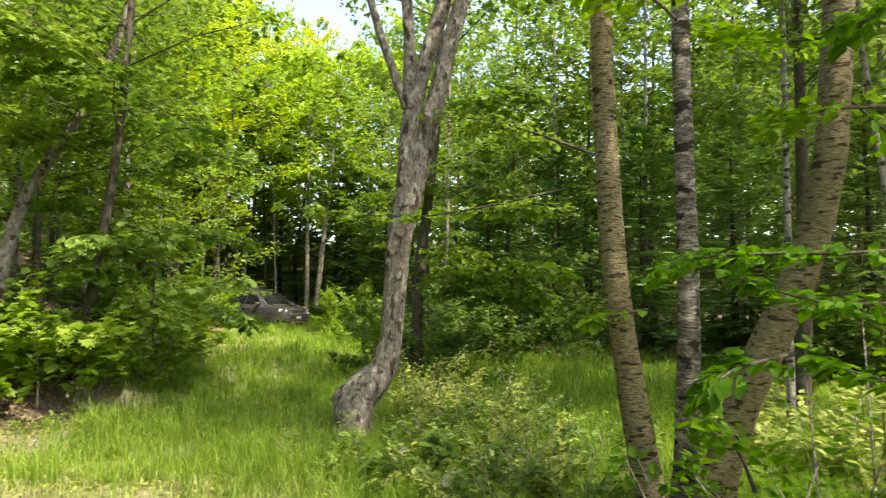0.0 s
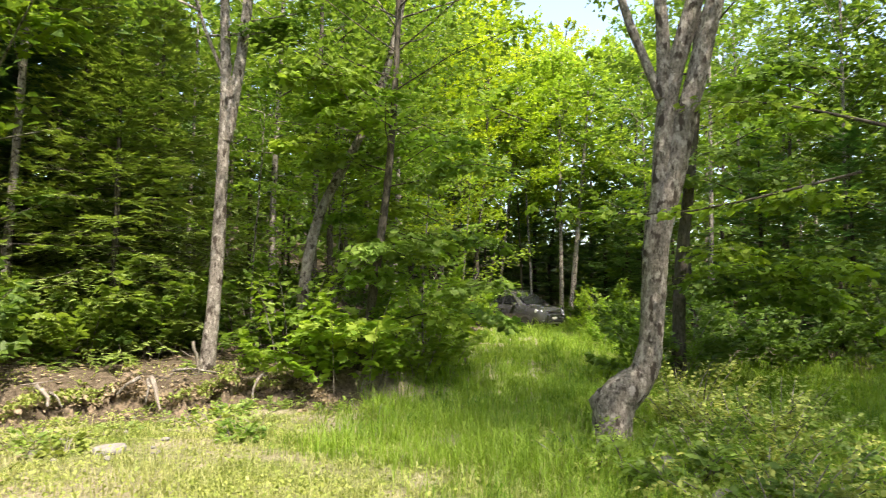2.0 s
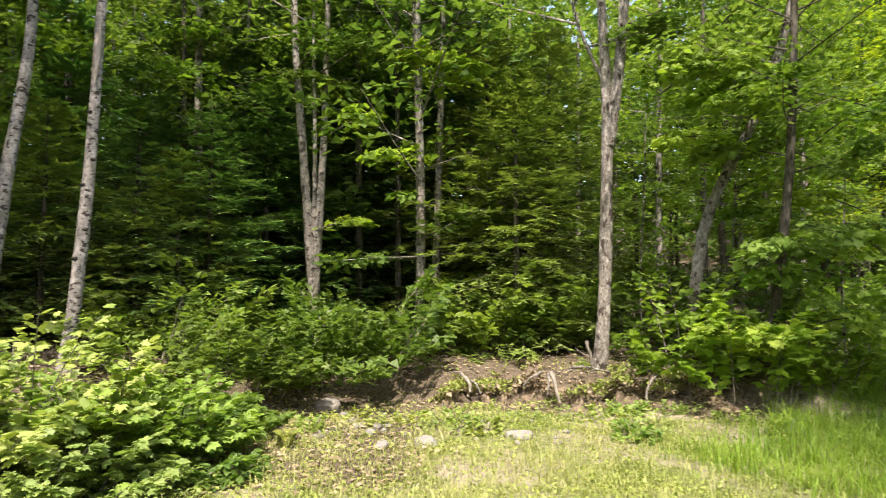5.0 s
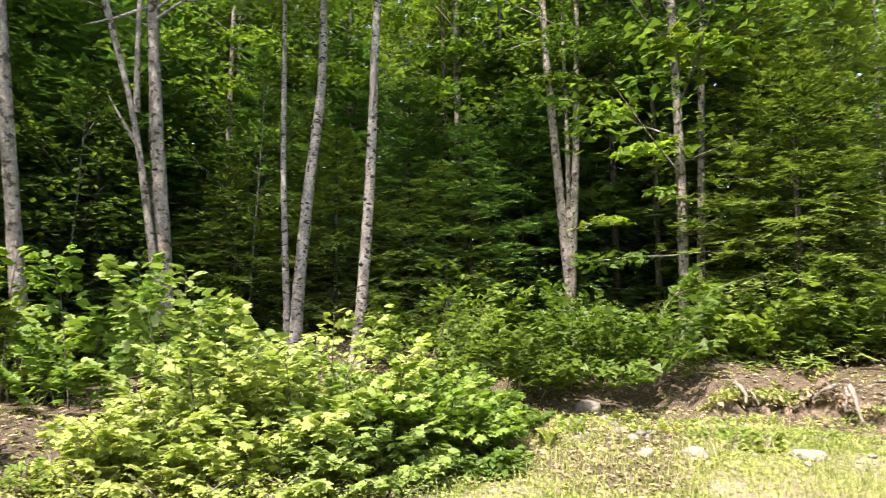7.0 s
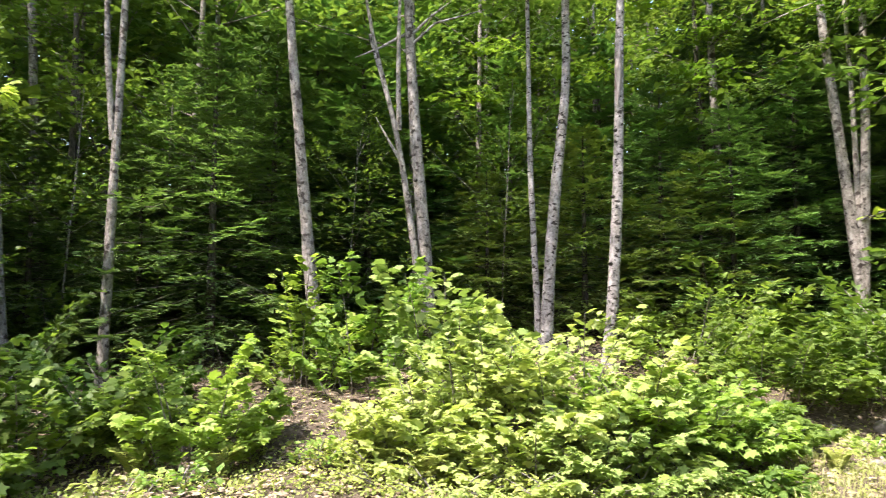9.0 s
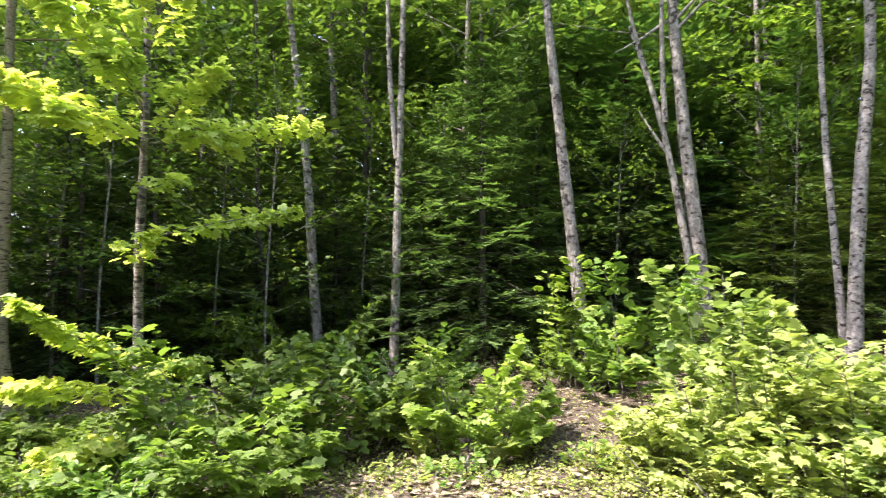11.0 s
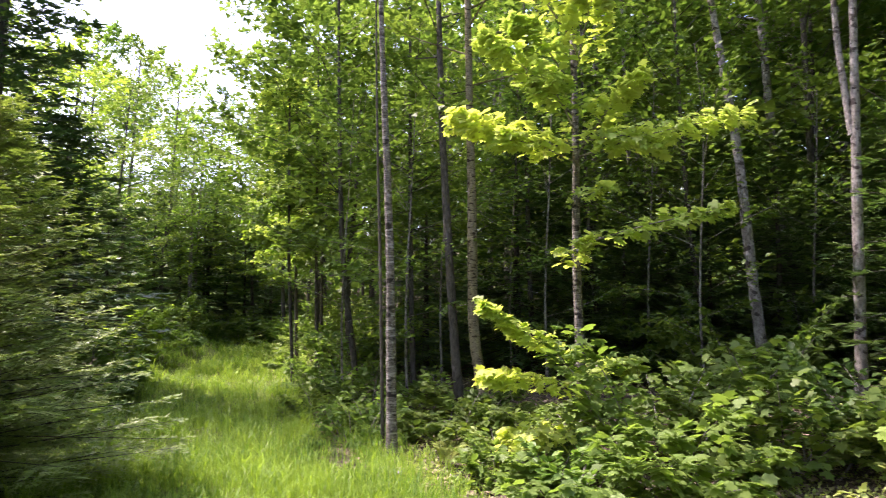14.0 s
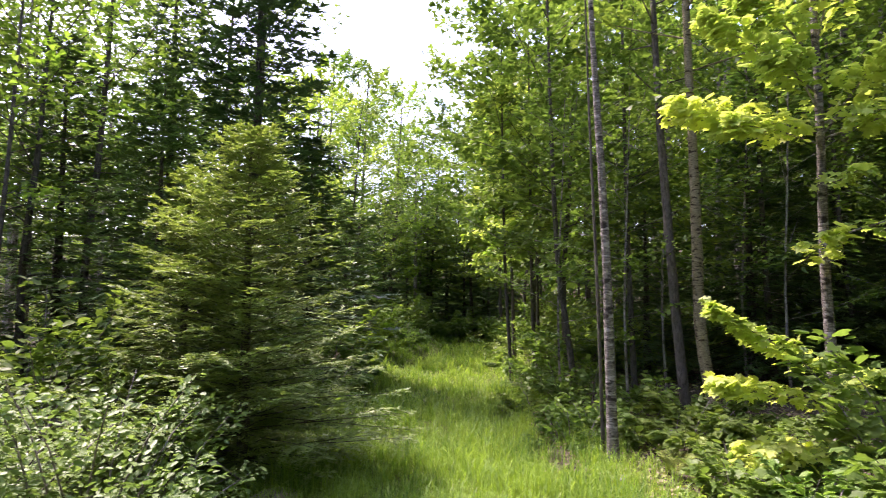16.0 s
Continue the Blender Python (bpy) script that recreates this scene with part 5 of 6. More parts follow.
for k in range(26):
    a0, d = 58 + 50 * (k + rng.random()) / 26, 13.2 + 2.6 * rng.random()
    z = 5.2 + 3.2 * rng.random()
    reach = (4 + 4 * rng.random()) * rng.choice((-1, 1))
    bough((twin_pale, grey_a)[k % 2], 880 + k, ((a0 - 0.5 * reach, d + 0.7, z - 0.1), (a0, d, z + 0.1), (a0 + 0.5 * reach, d - 0.5, z - 0.1)), 140, 0.5, 0.14, (LEAF_YOUNG, LEAF)[k % 2], BARK_DARK, "lobed", 0.012, 0.1, 0.5)
# dark knots on the pale trunks of the edge
for tree_, d, rows in ((scarred, 9.9, ((83.45, 4.1), (83.6, 3.45), (83.75, 3.1), (83.95, 2.5), (84.05, 2.1), (84.2, 1.6))), (dead_fork, 9.87, ((101.1, 3.4), (100.6, 2.4)))):
    for k, (y, z) in enumerate(rows):
        bm = bmesh.new()
        bmesh.ops.create_icosphere(bm, subdivisions=2, radius=1.0)
        for v in bm.verts:
            v.co *= 1 + 0.3 * noise.noise(v.co * 2.0 + Vector((k, y, z)))
            v.co = Vector((v.co.x * 0.035, v.co.y * 0.035, v.co.z * 0.028))
        bmesh.ops.translate(bm, vec=Vector((*ray(y + 0.25 * (-1) ** k, d - 0.075), z)) - tree_.location, verts=bm.verts)
        part("bark_knot", bm, KNOT, tree_, "dark rough knot in the bark")
# lane-side sprays; every other one takes the leaf colour lightened for sun
rng = np.random.default_rng(91)
for k in range(24):
    d = 11.0 + 7.0 * rng.random()
    z = 2.4 + 0.27 * d * rng.random()
    a0 = 167.0 + 3.5 * rng.random()
    reach = 2.5 + 3.0 * rng.random()
    bough(lane_side, 570 + k, ((a0, d, z), (a0 + 0.5 * reach, d - 0.3, z + 0.15), (a0 + reach, d - 0.6, z - 0.05)), 300, 0.45, 0.13, (LEAF_SUNLIT, LEAF_YOUNG)[k % 2], BARK_DARK, "ovate", 0.014, 0.1, 0.6)
# young maple's sprays, their sunlit brightness put into the leaf colour
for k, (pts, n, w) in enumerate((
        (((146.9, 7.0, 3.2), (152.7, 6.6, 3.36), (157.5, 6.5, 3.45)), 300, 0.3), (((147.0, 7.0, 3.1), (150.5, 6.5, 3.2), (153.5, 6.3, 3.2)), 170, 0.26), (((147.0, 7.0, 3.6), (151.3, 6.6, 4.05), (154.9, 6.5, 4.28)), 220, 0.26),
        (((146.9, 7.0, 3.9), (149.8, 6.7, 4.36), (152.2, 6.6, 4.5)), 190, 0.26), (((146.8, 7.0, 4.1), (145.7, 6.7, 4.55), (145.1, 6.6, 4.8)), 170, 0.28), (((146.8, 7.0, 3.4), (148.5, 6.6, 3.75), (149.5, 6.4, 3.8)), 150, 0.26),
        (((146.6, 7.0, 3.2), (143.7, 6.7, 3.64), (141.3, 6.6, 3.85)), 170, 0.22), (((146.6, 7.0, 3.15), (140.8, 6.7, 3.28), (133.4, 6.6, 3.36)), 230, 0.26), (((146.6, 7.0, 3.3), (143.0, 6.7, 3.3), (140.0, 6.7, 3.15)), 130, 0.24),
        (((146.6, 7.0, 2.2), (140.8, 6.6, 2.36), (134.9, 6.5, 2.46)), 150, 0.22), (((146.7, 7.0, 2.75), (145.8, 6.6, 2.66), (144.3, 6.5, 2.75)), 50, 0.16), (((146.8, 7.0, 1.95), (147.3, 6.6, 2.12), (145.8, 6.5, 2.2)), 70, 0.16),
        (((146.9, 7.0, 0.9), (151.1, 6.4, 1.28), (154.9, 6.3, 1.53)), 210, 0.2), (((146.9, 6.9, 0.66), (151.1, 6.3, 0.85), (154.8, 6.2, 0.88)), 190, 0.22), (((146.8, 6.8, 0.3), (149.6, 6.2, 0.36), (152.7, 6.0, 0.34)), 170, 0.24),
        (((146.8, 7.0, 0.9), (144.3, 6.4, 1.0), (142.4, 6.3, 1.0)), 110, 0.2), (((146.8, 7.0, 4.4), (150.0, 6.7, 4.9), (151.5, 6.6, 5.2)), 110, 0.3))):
    bough(sunny_maple, 500 + k, pts, int(n * 1.3), w, 0.102, LEAF_SUNLIT, BARK_GREY, "lobed", flat=0.7)
for k, (pts, n, w, s) in enumerate((
        (((-38.8, 3.7, 1.83), (-32.0, 3.5, 1.78), (-22.2, 3.4, 1.81), (-18.2, 3.4, 1.71)), 300, 0.26, 0.072), (((-35.3, 3.8, 1.56), (-30.1, 3.6, 1.55), (-24.2, 3.6, 1.68)), 170, 0.25, 0.085),
        (((-17.2, 4.5, 1.5), (-14.4, 4.25, 1.47), (-12.1, 4.2, 1.43)), 60, 0.12, 0.085), (((-28.0, 3.4, 1.33), (-23.6, 3.2, 1.27), (-20.6, 3.2, 1.11)), 90, 0.2, 0.085),
        (((-24.9, 3.2, 0.74), (-23.8, 3.05, 0.96), (-21.4, 3.0, 1.04)), 80, 0.2, 0.085), (((-38.9, 3.7, 1.2), (-34.4, 3.5, 1.2), (-29.2, 3.5, 1.3)), 130, 0.25, 0.085),
        (((-31.5, 4.6, 3.2), (-26.9, 5.0, 3.37), (-22.3, 5.2, 3.62)), 260, 0.45, 0.085), (((-34.9, 4.1, 2.59), (-30.7, 3.9, 2.58), (-26.7, 3.9, 2.52)), 150, 0.3, 0.085),
        (((-37.1, 4.2, 3.29), (-35.2, 4.0, 3.09), (-32.0, 4.0, 3.02)), 160, 0.3, 0.085), (((-20.4, 4.7, 3.5), (-17.5, 4.2, 3.55), (-13.0, 4.0, 3.5)), 150, 0.35, 0.085),
        (((-31.2, 4.6, 2.9), (-36.0, 4.6, 2.4), (-38.0, 4.5, 1.9)), 200, 0.4, 0.085))):
    bough(birch_bent, 520 + k, pts, int(n * 0.8), w, s, LEAF_BEECH, BARK_DARK, "ovate")
bough(crooked, 540, ((-10.8, 6.9, 2.72), (-4.8, 6.7, 2.54), (1.2, 6.7, 2.4), (6.2, 6.6, 2.39), (14.0, 6.5, 2.46)), 260, 0.3, 0.09, LEAF_YOUNG, BARK_DARK, "ovate", 0.016)
bough(crooked, 541, ((-13.2, 6.7, 3.03), (-8.9, 6.9, 3.3), (-3.9, 7.1, 3.57), (0.6, 7.4, 3.67)), 240, 0.4, 0.09, LEAF, BARK_DARK, "ovate", 0.02)
for k, (tree_, pts, n, w) in enumerate((
        (grey_b, ((55.2, 13.6, 5.6), (56.0, 13.0, 6.3), (57.5, 12.6, 6.5)), 230, 0.7), (grey_b, ((55.3, 13.6, 5.8), (53.5, 12.8, 6.3), (52.3, 12.5, 6.2)), 210, 0.6), (grey_a, ((57.0, 13.8, 4.2), (58.8, 13.0, 4.5), (60.8, 12.6, 4.4)), 200, 0.6),
        (grey_a, ((57.0, 13.8, 3.8), (58.0, 13.2, 3.75), (59.0, 12.8, 3.6)), 60, 0.3), (twin_pale, ((66.0, 14.0, 3.0), (63.5, 13.2, 3.15), (61.8, 12.8, 3.1)), 80, 0.4), (twin_pale, ((65.5, 14.0, 5.0), (63.0, 13.2, 5.2), (61.5, 12.8, 5.3)), 160, 0.6))):
    bough(tree_, 560 + k, pts, n, w, 0.15, LEAF_YOUNG, BARK_GREY, "lobed", 0.02)
for k, pts in enumerate((((102.4, 10, 5.5), (99.6, 9.9, 5.93), (95.0, 9.8, 6.1)), ((102.2, 10, 5.7), (100.1, 9.9, 6.02), (98.1, 9.8, 6.25)), ((102.2, 10, 5.8), (104.7, 9.9, 5.5), (106.8, 9.8, 5.3)), ((105.5, 9.9, 5.72), (103.7, 9.9, 4.56), (102.9, 9.9, 4.2)))):
    l = np.array([(*ray(y, d), z) for y, d, z in pts]) - np.array(dead_fork.location)
    mesh_object("dead_limb", tubes_mesh("dead_limb", [(l, (0.03, 0.02, 0.006))], 6), BARK_PALE, dead_fork, "bare grey dead limb")


# ---- cut bank, roots and stones ----
def cut_bank():
    rng = np.random.default_rng(9)
    yaws = np.arange(25.5, 58.0, 0.2)
    profile = np.array([(-0.12, -0.06), (0.0, 0.05), (0.1, 0.13), (0.18, 0.22), (0.19, 0.31), (0.12, 0.37), (0.16, 0.43), (0.3, 0.5), (0.7, 0.55), (1.3, 0.5)])
    rows = []
    for y in yaws:
        fade = float(smooth(28.5, 35, y) * (1 - smooth(52, 58, y)))
        line = float(bank_line(y))
        tall = (0.6 + 0.32 * math.sin(y * 1.3) * math.sin(y * 0.37)) * fade
        under = 0.5 + 0.5 * math.sin(y * 0.9 + 1.0) * math.sin(y * 0.43)
        ring = []
        for j, (o, z) in enumerate(profile):
            rag = noise.noise((y * 0.9, j * 0.5, 0.0)) * 0.22 + noise.noise((y * 2.6, j * 1.1, 5.0)) * 0.16
            d = line + 0.02 + (o if j > 4 else o * under + 0.02 * j * (1 - under)) + rag * fade * (0.5 + 0.5 * under)
            p = spot(y, d)
            g0 = float(spot(y, line - 0.1).z)
            lift = 0.1 * noise.noise((y * 1.7, j * 0.8, 9.0)) + 0.05 * noise.noise((y * 5.0, j * 2.0, 3.0))
            ring.append((p.x, p.y, g0 + z * tall + lift * fade - 0.12 * (1 - fade)))
        rows.append(ring)
    co = np.array(rows).reshape(-1, 3)
    k = len(profile)
    i, j = np.meshgrid(np.arange(len(yaws) - 1), np.arange(k - 1), indexing="ij")
    pick = rng.integers(0, len(yaws), 7400) * k + rng.integers(4, k, 7400)
    at = co[pick] + (rng.random((7400, 3)) - 0.5) * np.array([[0.12, 0.12, 0.03]]) + np.array([[0, 0, 0.03]])
    up = np.array([[0, 0, 1.0]]) + (rng.random((7400, 3)) - 0.5) * 0.9
    tagged(mesh_object("bank_litter", leaf_mesh("bank_litter", at[:4600], rng.random((4600, 3)) - 0.5, up[:4600], 0.03 + 0.06 * rng.random(4600), "rhomb"), LITTER, None, "", False), "dry brown leaves and bark lying on the bank", "leaf litter", "", "stuff")
    keep = patchy(at[:, 0], at[:, 1], 3.3, 0.2) > np.where(bearing(at[:, 0], at[:, 1]) > 49, 0.34, 0.55)
    at, up = at[keep], up[keep]
    tagged(mesh_object("bank_herbs", leaf_mesh("bank_herbs", at + np.array([[0, 0, 0.05]]), rng.random((len(at), 3)) - 0.5, up, 0.03 + 0.045 * rng.random(len(at)), "rhomb"), HERB, None, "", False), "small green herbs growing on the bank", "herbs", "", "stuff")
    quads = np.stack([i * k + j, i * k + j + 1, (i + 1) * k + j + 1, (i + 1) * k + j], -1).reshape(-1, 4)
    ob = mesh_object("earth_bank", raw_mesh("earth_bank", co, [quads]), SOIL, None, "", False)
    return tagged(ob, "undercut bank of dark soil and roots", "bank", "", "structure")


cut_bank()


def root_piece(seed, points, r, mat, label, name="exposed_root"):
    rng = np.random.default_rng(seed)
    l = np.array([(*ray(y, d), z) for y, d, z in points])
    b = l[-1].copy()
    k = np.linspace(0, len(l) - 1, 8)
    l = np.stack([np.interp(k, np.arange(len(l)), l[:, i]) for i in range(3)], 1) + (rng.random((8, 3)) - 0.5) * r * 0.5
    ob = mesh_object(name, tubes_mesh(name, [(l - b, np.linspace(r, r * 0.5, 8))], 7, 0.5, rng), mat)
    ob.location = b
    return tagged(ob, label, "root", "roots on the bank")


root_piece(1, ((45.6, 9.6, 0.5), (45.4, 9.48, 0.44), (45.15, 9.4, 0.3), (44.85, 9.34, 0.1)), 0.036, WOOD_BLEACHED, "bleached root sticking out of the bank")
root_piece(2, ((45.8, 9.7, 0.46), (45.7, 9.48, 0.4), (45.85, 9.42, 0.3), (45.9, 9.4, 0.2)), 0.02, BARK_MAPLE, "brown root sticking out of the bank")
root_piece(3, ((53.2, 9.9, 0.42), (52.8, 9.6, 0.4), (52.5, 9.52, 0.32), (52.5, 9.5, 0.22)), 0.034, WOOD_BLEACHED, "stub of bleached root in the bank")
root_piece(4, ((52.4, 9.7, 0.36), (52.0, 9.55, 0.33), (51.6, 9.5, 0.2)), 0.02, BARK_MAPLE, "stub of brown root in the bank")
# gnarled knee of the crooked maple
l = np.array([(*ray(y, 7.4), z) for y, z in ((7.75, -0.1), (7.75, 0.1), (7.8, 0.3), (7.85, 0.44), (7.7, 0.54), (7.5, 0.6), (7.4, 0.62))]) - np.array(crooked.location)
mesh_object("burl", tubes_mesh("burl", [(l, (0.25, 0.205, 0.2, 0.215, 0.16, 0.08, 0.01))], 14, 0.3, np.random.default_rng(8)), BARK_MAPLE, crooked, "gnarled knobbly knee of the trunk")
root_piece(5, ((42.6, 10.1, 0.93), (42.3, 10.12, 0.72), (42.05, 10.2, 0.45)), 0.028, WOOD_BLEACHED, "splintered stub beside the forked trunk")
root_piece(6, ((44.0, 9.75, 0.56), (42.5, 9.7, 0.58), (40.5, 9.75, 0.5)), 0.022, BARK_MAPLE, "long root lying over the bank")
root_piece(7, ((36.8, 9.8, 0.5), (37.5, 9.55, 0.42), (37.9, 9.44, 0.25), (37.7, 9.4, 0.05)), 0.022, BARK_MAPLE, "root hanging from the undercut bank")
root_piece(9, ((46.4, 9.6, 0.5), (47.2, 9.5, 0.45), (48.0, 9.55, 0.3)), 0.028, BARK_MAPLE, "brown root along the bank")
root_piece(10, ((199.1, 5.2, 0.28), (196.2, 5.25, 0.42), (193.5, 5.35, 0.2)), 0.014, BARK_PALE, "dead grey stick leaning under the fir", "dead_branch")


def stone(seed, yaw, d, size, mat, label, flat=0.6):
    rng = np.random.default_rng(seed)
    bm = bmesh.new()
    bmesh.ops.create_icosphere(bm, subdivisions=3, radius=1.0)
    off = Vector(rng.random(3) * 50)
    cuts = [(Vector(rng.random(3) - 0.5).normalized(), 0.55 + 0.3 * rng.random()) for _ in range(7)]
    for v in bm.verts:
        for n, h in cuts:
            k = v.co.dot(n) - h
            if k > 0:
                v.co -= n * k * 0.85
        v.co *= 1 + 0.12 * noise.noise(v.co * 1.7 + off) + 0.04 * noise.noise(v.co * 6 + off)
        v.co = Vector((v.co.x * size[0], v.co.y * size[1], v.co.z * size[0] * flat))
    me = bpy.data.meshes.new("stone")
    bm.to_mesh(me)
    bm.free()
    ob = mesh_object("stone", me, mat)
    ob.location = spot(yaw, d, size[0] * flat * 0.45)
    ob.rotation_euler = (0, 0, rng.random() * 6.28)
    return tagged(ob, label, "stone", "stones on the ground")


stone(1, 64.6, 9.4, (0.2, 0.17), ROCK, "rounded grey-brown stone at the bank's foot", 0.75)
stone(2, 63.3, 9.2, (0.075, 0.06), ROCK_PALE, "small pale stone on bare ground")
stone(3, 56.3, 7.1, (0.13, 0.09), ROCK_PALE, "pale flat stone in the sunny clearing")
stone(4, 48.2, 7.3, (0.18, 0.07), ROCK_PALE, "long pale stone in the sunny clearing", 0.4)
stone(5, 65.5, 7.6, (0.09, 0.08), ROCK, "small grey stone on bare ground")
stone(6, 3.4, 6.3, (0.13, 0.12), ROCK_PALE, "pale grey stone in the grass", 0.9)
stone(7, -0.8, 5.25, (0.2, 0.14), ROCK, "grey stone half sunk in the grass", 0.5)
stone(8, 191.4, 5.3, (0.3, 0.22), SOIL, "flat brown slab under the fir", 0.22)
stone(9, 180.5, 7.8, (0.15, 0.12), ROCK, "grey stone at the lane's edge", 0.4)
stone(10, 162.2, 6.1, (0.08, 0.07), ROCK_PALE, "small pale stone in the litter")
rng = np.random.default_rng(14)
for k in range(64):
    s = 0.018 + 0.035 * rng.random() + 0.05 * (k % 9 == 0)
    stone(30 + k, (44 if k % 3 else 58) + (28 if k % 3 else 13) * rng.random(), 6.9 + 2.5 * rng.random(), (s, s * 0.8), (ROCK, ROCK_PALE)[k % 2], "pebble on the bare sunny ground")


# ---- ferns ----
def fern(seed, yaw, d, size):
    rng = np.random.default_rng(seed)
    root = empty("fern", spot(yaw, d), "bright green fern with arching fronds", "fern", "ferns")
    for k in range(9):
        a = k * 0.7 + rng.random() * 0.4
        w = np.array([math.cos(a), math.sin(a), 0])
        t = np.linspace(0, 1, 22)[:, None]
        l = w * t * size * 0.5 + np.array([0, 0, 1]) * (t * 1.35 - 0.7 * t * t) * size
        tan = unit(np.gradient(l, axis=0))
        side = unit(np.cross(tan, np.array([[0, 0, 1.0]])))
        s = size * 0.22 * np.sin(np.pi * np.clip(0.12 + 0.88 * t[:, 0], 0, 1)) + 0.01
        at = np.concatenate([l, l])
        mesh_object("frond", leaf_mesh("frond", at, np.concatenate([side, -side]) + 0.35 * np.concatenate([tan, tan]), np.tile(np.array([[0, 0, 1.0]]), (44, 1)), np.concatenate([s, s]), "pinna"), HERB, root, "", False)


for k, (yaw, d, s) in enumerate(((100.1, 5.7, 0.5), (99.0, 5.9, 0.4), (103.5, 6.0, 0.4), (-11.0, 5.6, 0.35), (-8.0, 5.2, 0.35), (-30, 6.6, 0.5), (-33, 6.2, 0.5), (117.5, 6.0, 0.4), (68, 7.0, 0.3), (0.0, 5.9, 0.35), (124, 6.2, 0.4), (158, 6.4, 0.35))):
    fern(600 + k, yaw, d, s)


# pale split scar on a trunk of the bank
rng = np.random.default_rng(3)
l = np.array([(*ray(y, 9.88), z) for y, z in ((83.45, 4.5), (83.4, 4.8), (83.3, 5.1), (83.2, 5.4))]) - np.array(scarred.location)
mesh_object("bark_scar", tubes_mesh("bark_scar", [(l, (0.01, 0.05, 0.055, 0.012))], 7, 0.2, rng), WOOD_BLEACHED, scarred, "pale bare scar in the bark")


# dead twigs lying on the bank and the litter
rng = np.random.default_rng(61)
for k in range(46):
    yaw = 34 + 24 * rng.random() if k < 30 else 100 + 60 * rng.random()
    d = float(bank_line(yaw)) + (0.35 + 0.9 * rng.random() if k < 30 else 0.5 + 1.4 * rng.random())
    at = spot(yaw, d, 0.05)
    if k < 30:
        at.z = float(spot(yaw, float(bank_line(yaw)) - 0.1).z) + 0.36 + 0.1 * rng.random()
    l = bend(rng, (0, 0, 0), (rng.random() - 0.5, rng.random() - 0.5, 0.12 * (rng.random() - 0.5)), 0.3 + 0.5 * rng.random(), 5, 0.25, 0.0)
    twig = mesh_object("dead_twig", tubes_mesh("dead_twig", [(l, np.linspace(0.009, 0.003, 5))], 5), (WOOD_BLEACHED, BARK_DARK, BARK_GREY)[k % 3])
    twig.location = at
    tagged(twig, "thin dead twig lying on the ground", "twig", "fallen twigs")


# ---- parked car ----
def loft(name, rings, mat, parent, label="", cap=True):
    n, k = len(rings), len(rings[0])
    bm = bmesh.new()
    vs = [[bm.verts.new(p) for p in r] for r in rings]
    for i in range(n - 1):
        for j in range(k):
            bm.faces.new((vs[i][j], vs[i][(j + 1) % k], vs[i + 1][(j + 1) % k], vs[i + 1][j]))
    if cap:
        bm.faces.new(vs[0][::-1])
        bm.faces.new(vs[-1])
    bmesh.ops.recalc_face_normals(bm, faces=bm.faces)
    return part(name, bm, mat, parent, label)


def box(name, size, at, mat, parent, label="", bevel=0.02, rot=(0, 0, 0)):
    bm = bmesh.new()
    bmesh.ops.create_cube(bm, size=1.0)
    bmesh.ops.scale(bm, vec=size, verts=bm.verts)
    bmesh.ops.bevel(bm, geom=list(bm.edges), offset=bevel, segments=2, affect="EDGES", profile=0.6)
    bmesh.ops.transform(bm, matrix=Matrix.Translation(at) @ Euler(rot).to_matrix().to_4x4(), verts=bm.verts)
    return part(name, bm, mat, parent, label)


PAINT = plain_material("dark_metallic_paint", (0.115, 0.12, 0.132), 0.2, 0.6, 0.05, 60)
PAINT.node_tree.nodes["Principled BSDF"].inputs["Coat Weight"].default_value = 1.0
GLASS_DARK = plain_material("tinted_car_glass", (0.012, 0.014, 0.015), 0.06, 0.0, 0.05, 5)
RUBBER = plain_material("tyre_rubber", (0.02, 0.02, 0.02), 0.85, 0, 0.3, 30)
ALLOY = plain_material("alloy_rim", (0.42, 0.42, 0.43), 0.3, 0.9, 0.1, 30)
CHROME = plain_material("bright_trim", (0.7, 0.7, 0.72), 0.15, 1.0, 0.03, 30)
TRIM = plain_material("black_plastic_trim", (0.03, 0.03, 0.032), 0.6, 0, 0.15, 40)
LAMP = plain_material("clear_headlamp", (0.62, 0.64, 0.66), 0.1, 0.4, 0.1, 40)
PLATE = plain_material("plain_plate", (0.6, 0.6, 0.58), 0.5, 0, 0.05, 20)


def car_ring(x, half, low, belt, roof, inset):
    """One section across the car."""
    pts = [(half * 0.86, low), (half * 0.97, low + 0.12), (half, (low + belt) / 2), (half * 0.985, belt - 0.05), (half * 0.95, belt)]
    if roof > belt + 0.03:
        pts += [(half * 0.95 - inset * 0.5, (belt + roof) / 2), (half * 0.95 - inset, roof - 0.07), (half * 0.62, roof - 0.005)]
    else:
        pts += [(half * 0.9, belt + 0.012), (half * 0.75, roof - 0.01), (half * 0.5, roof)]
    return [(x, y, z) for y, z in pts] + [(x, 0, roof + 0.012)] + [(x, -y, z) for y, z in reversed(pts)]


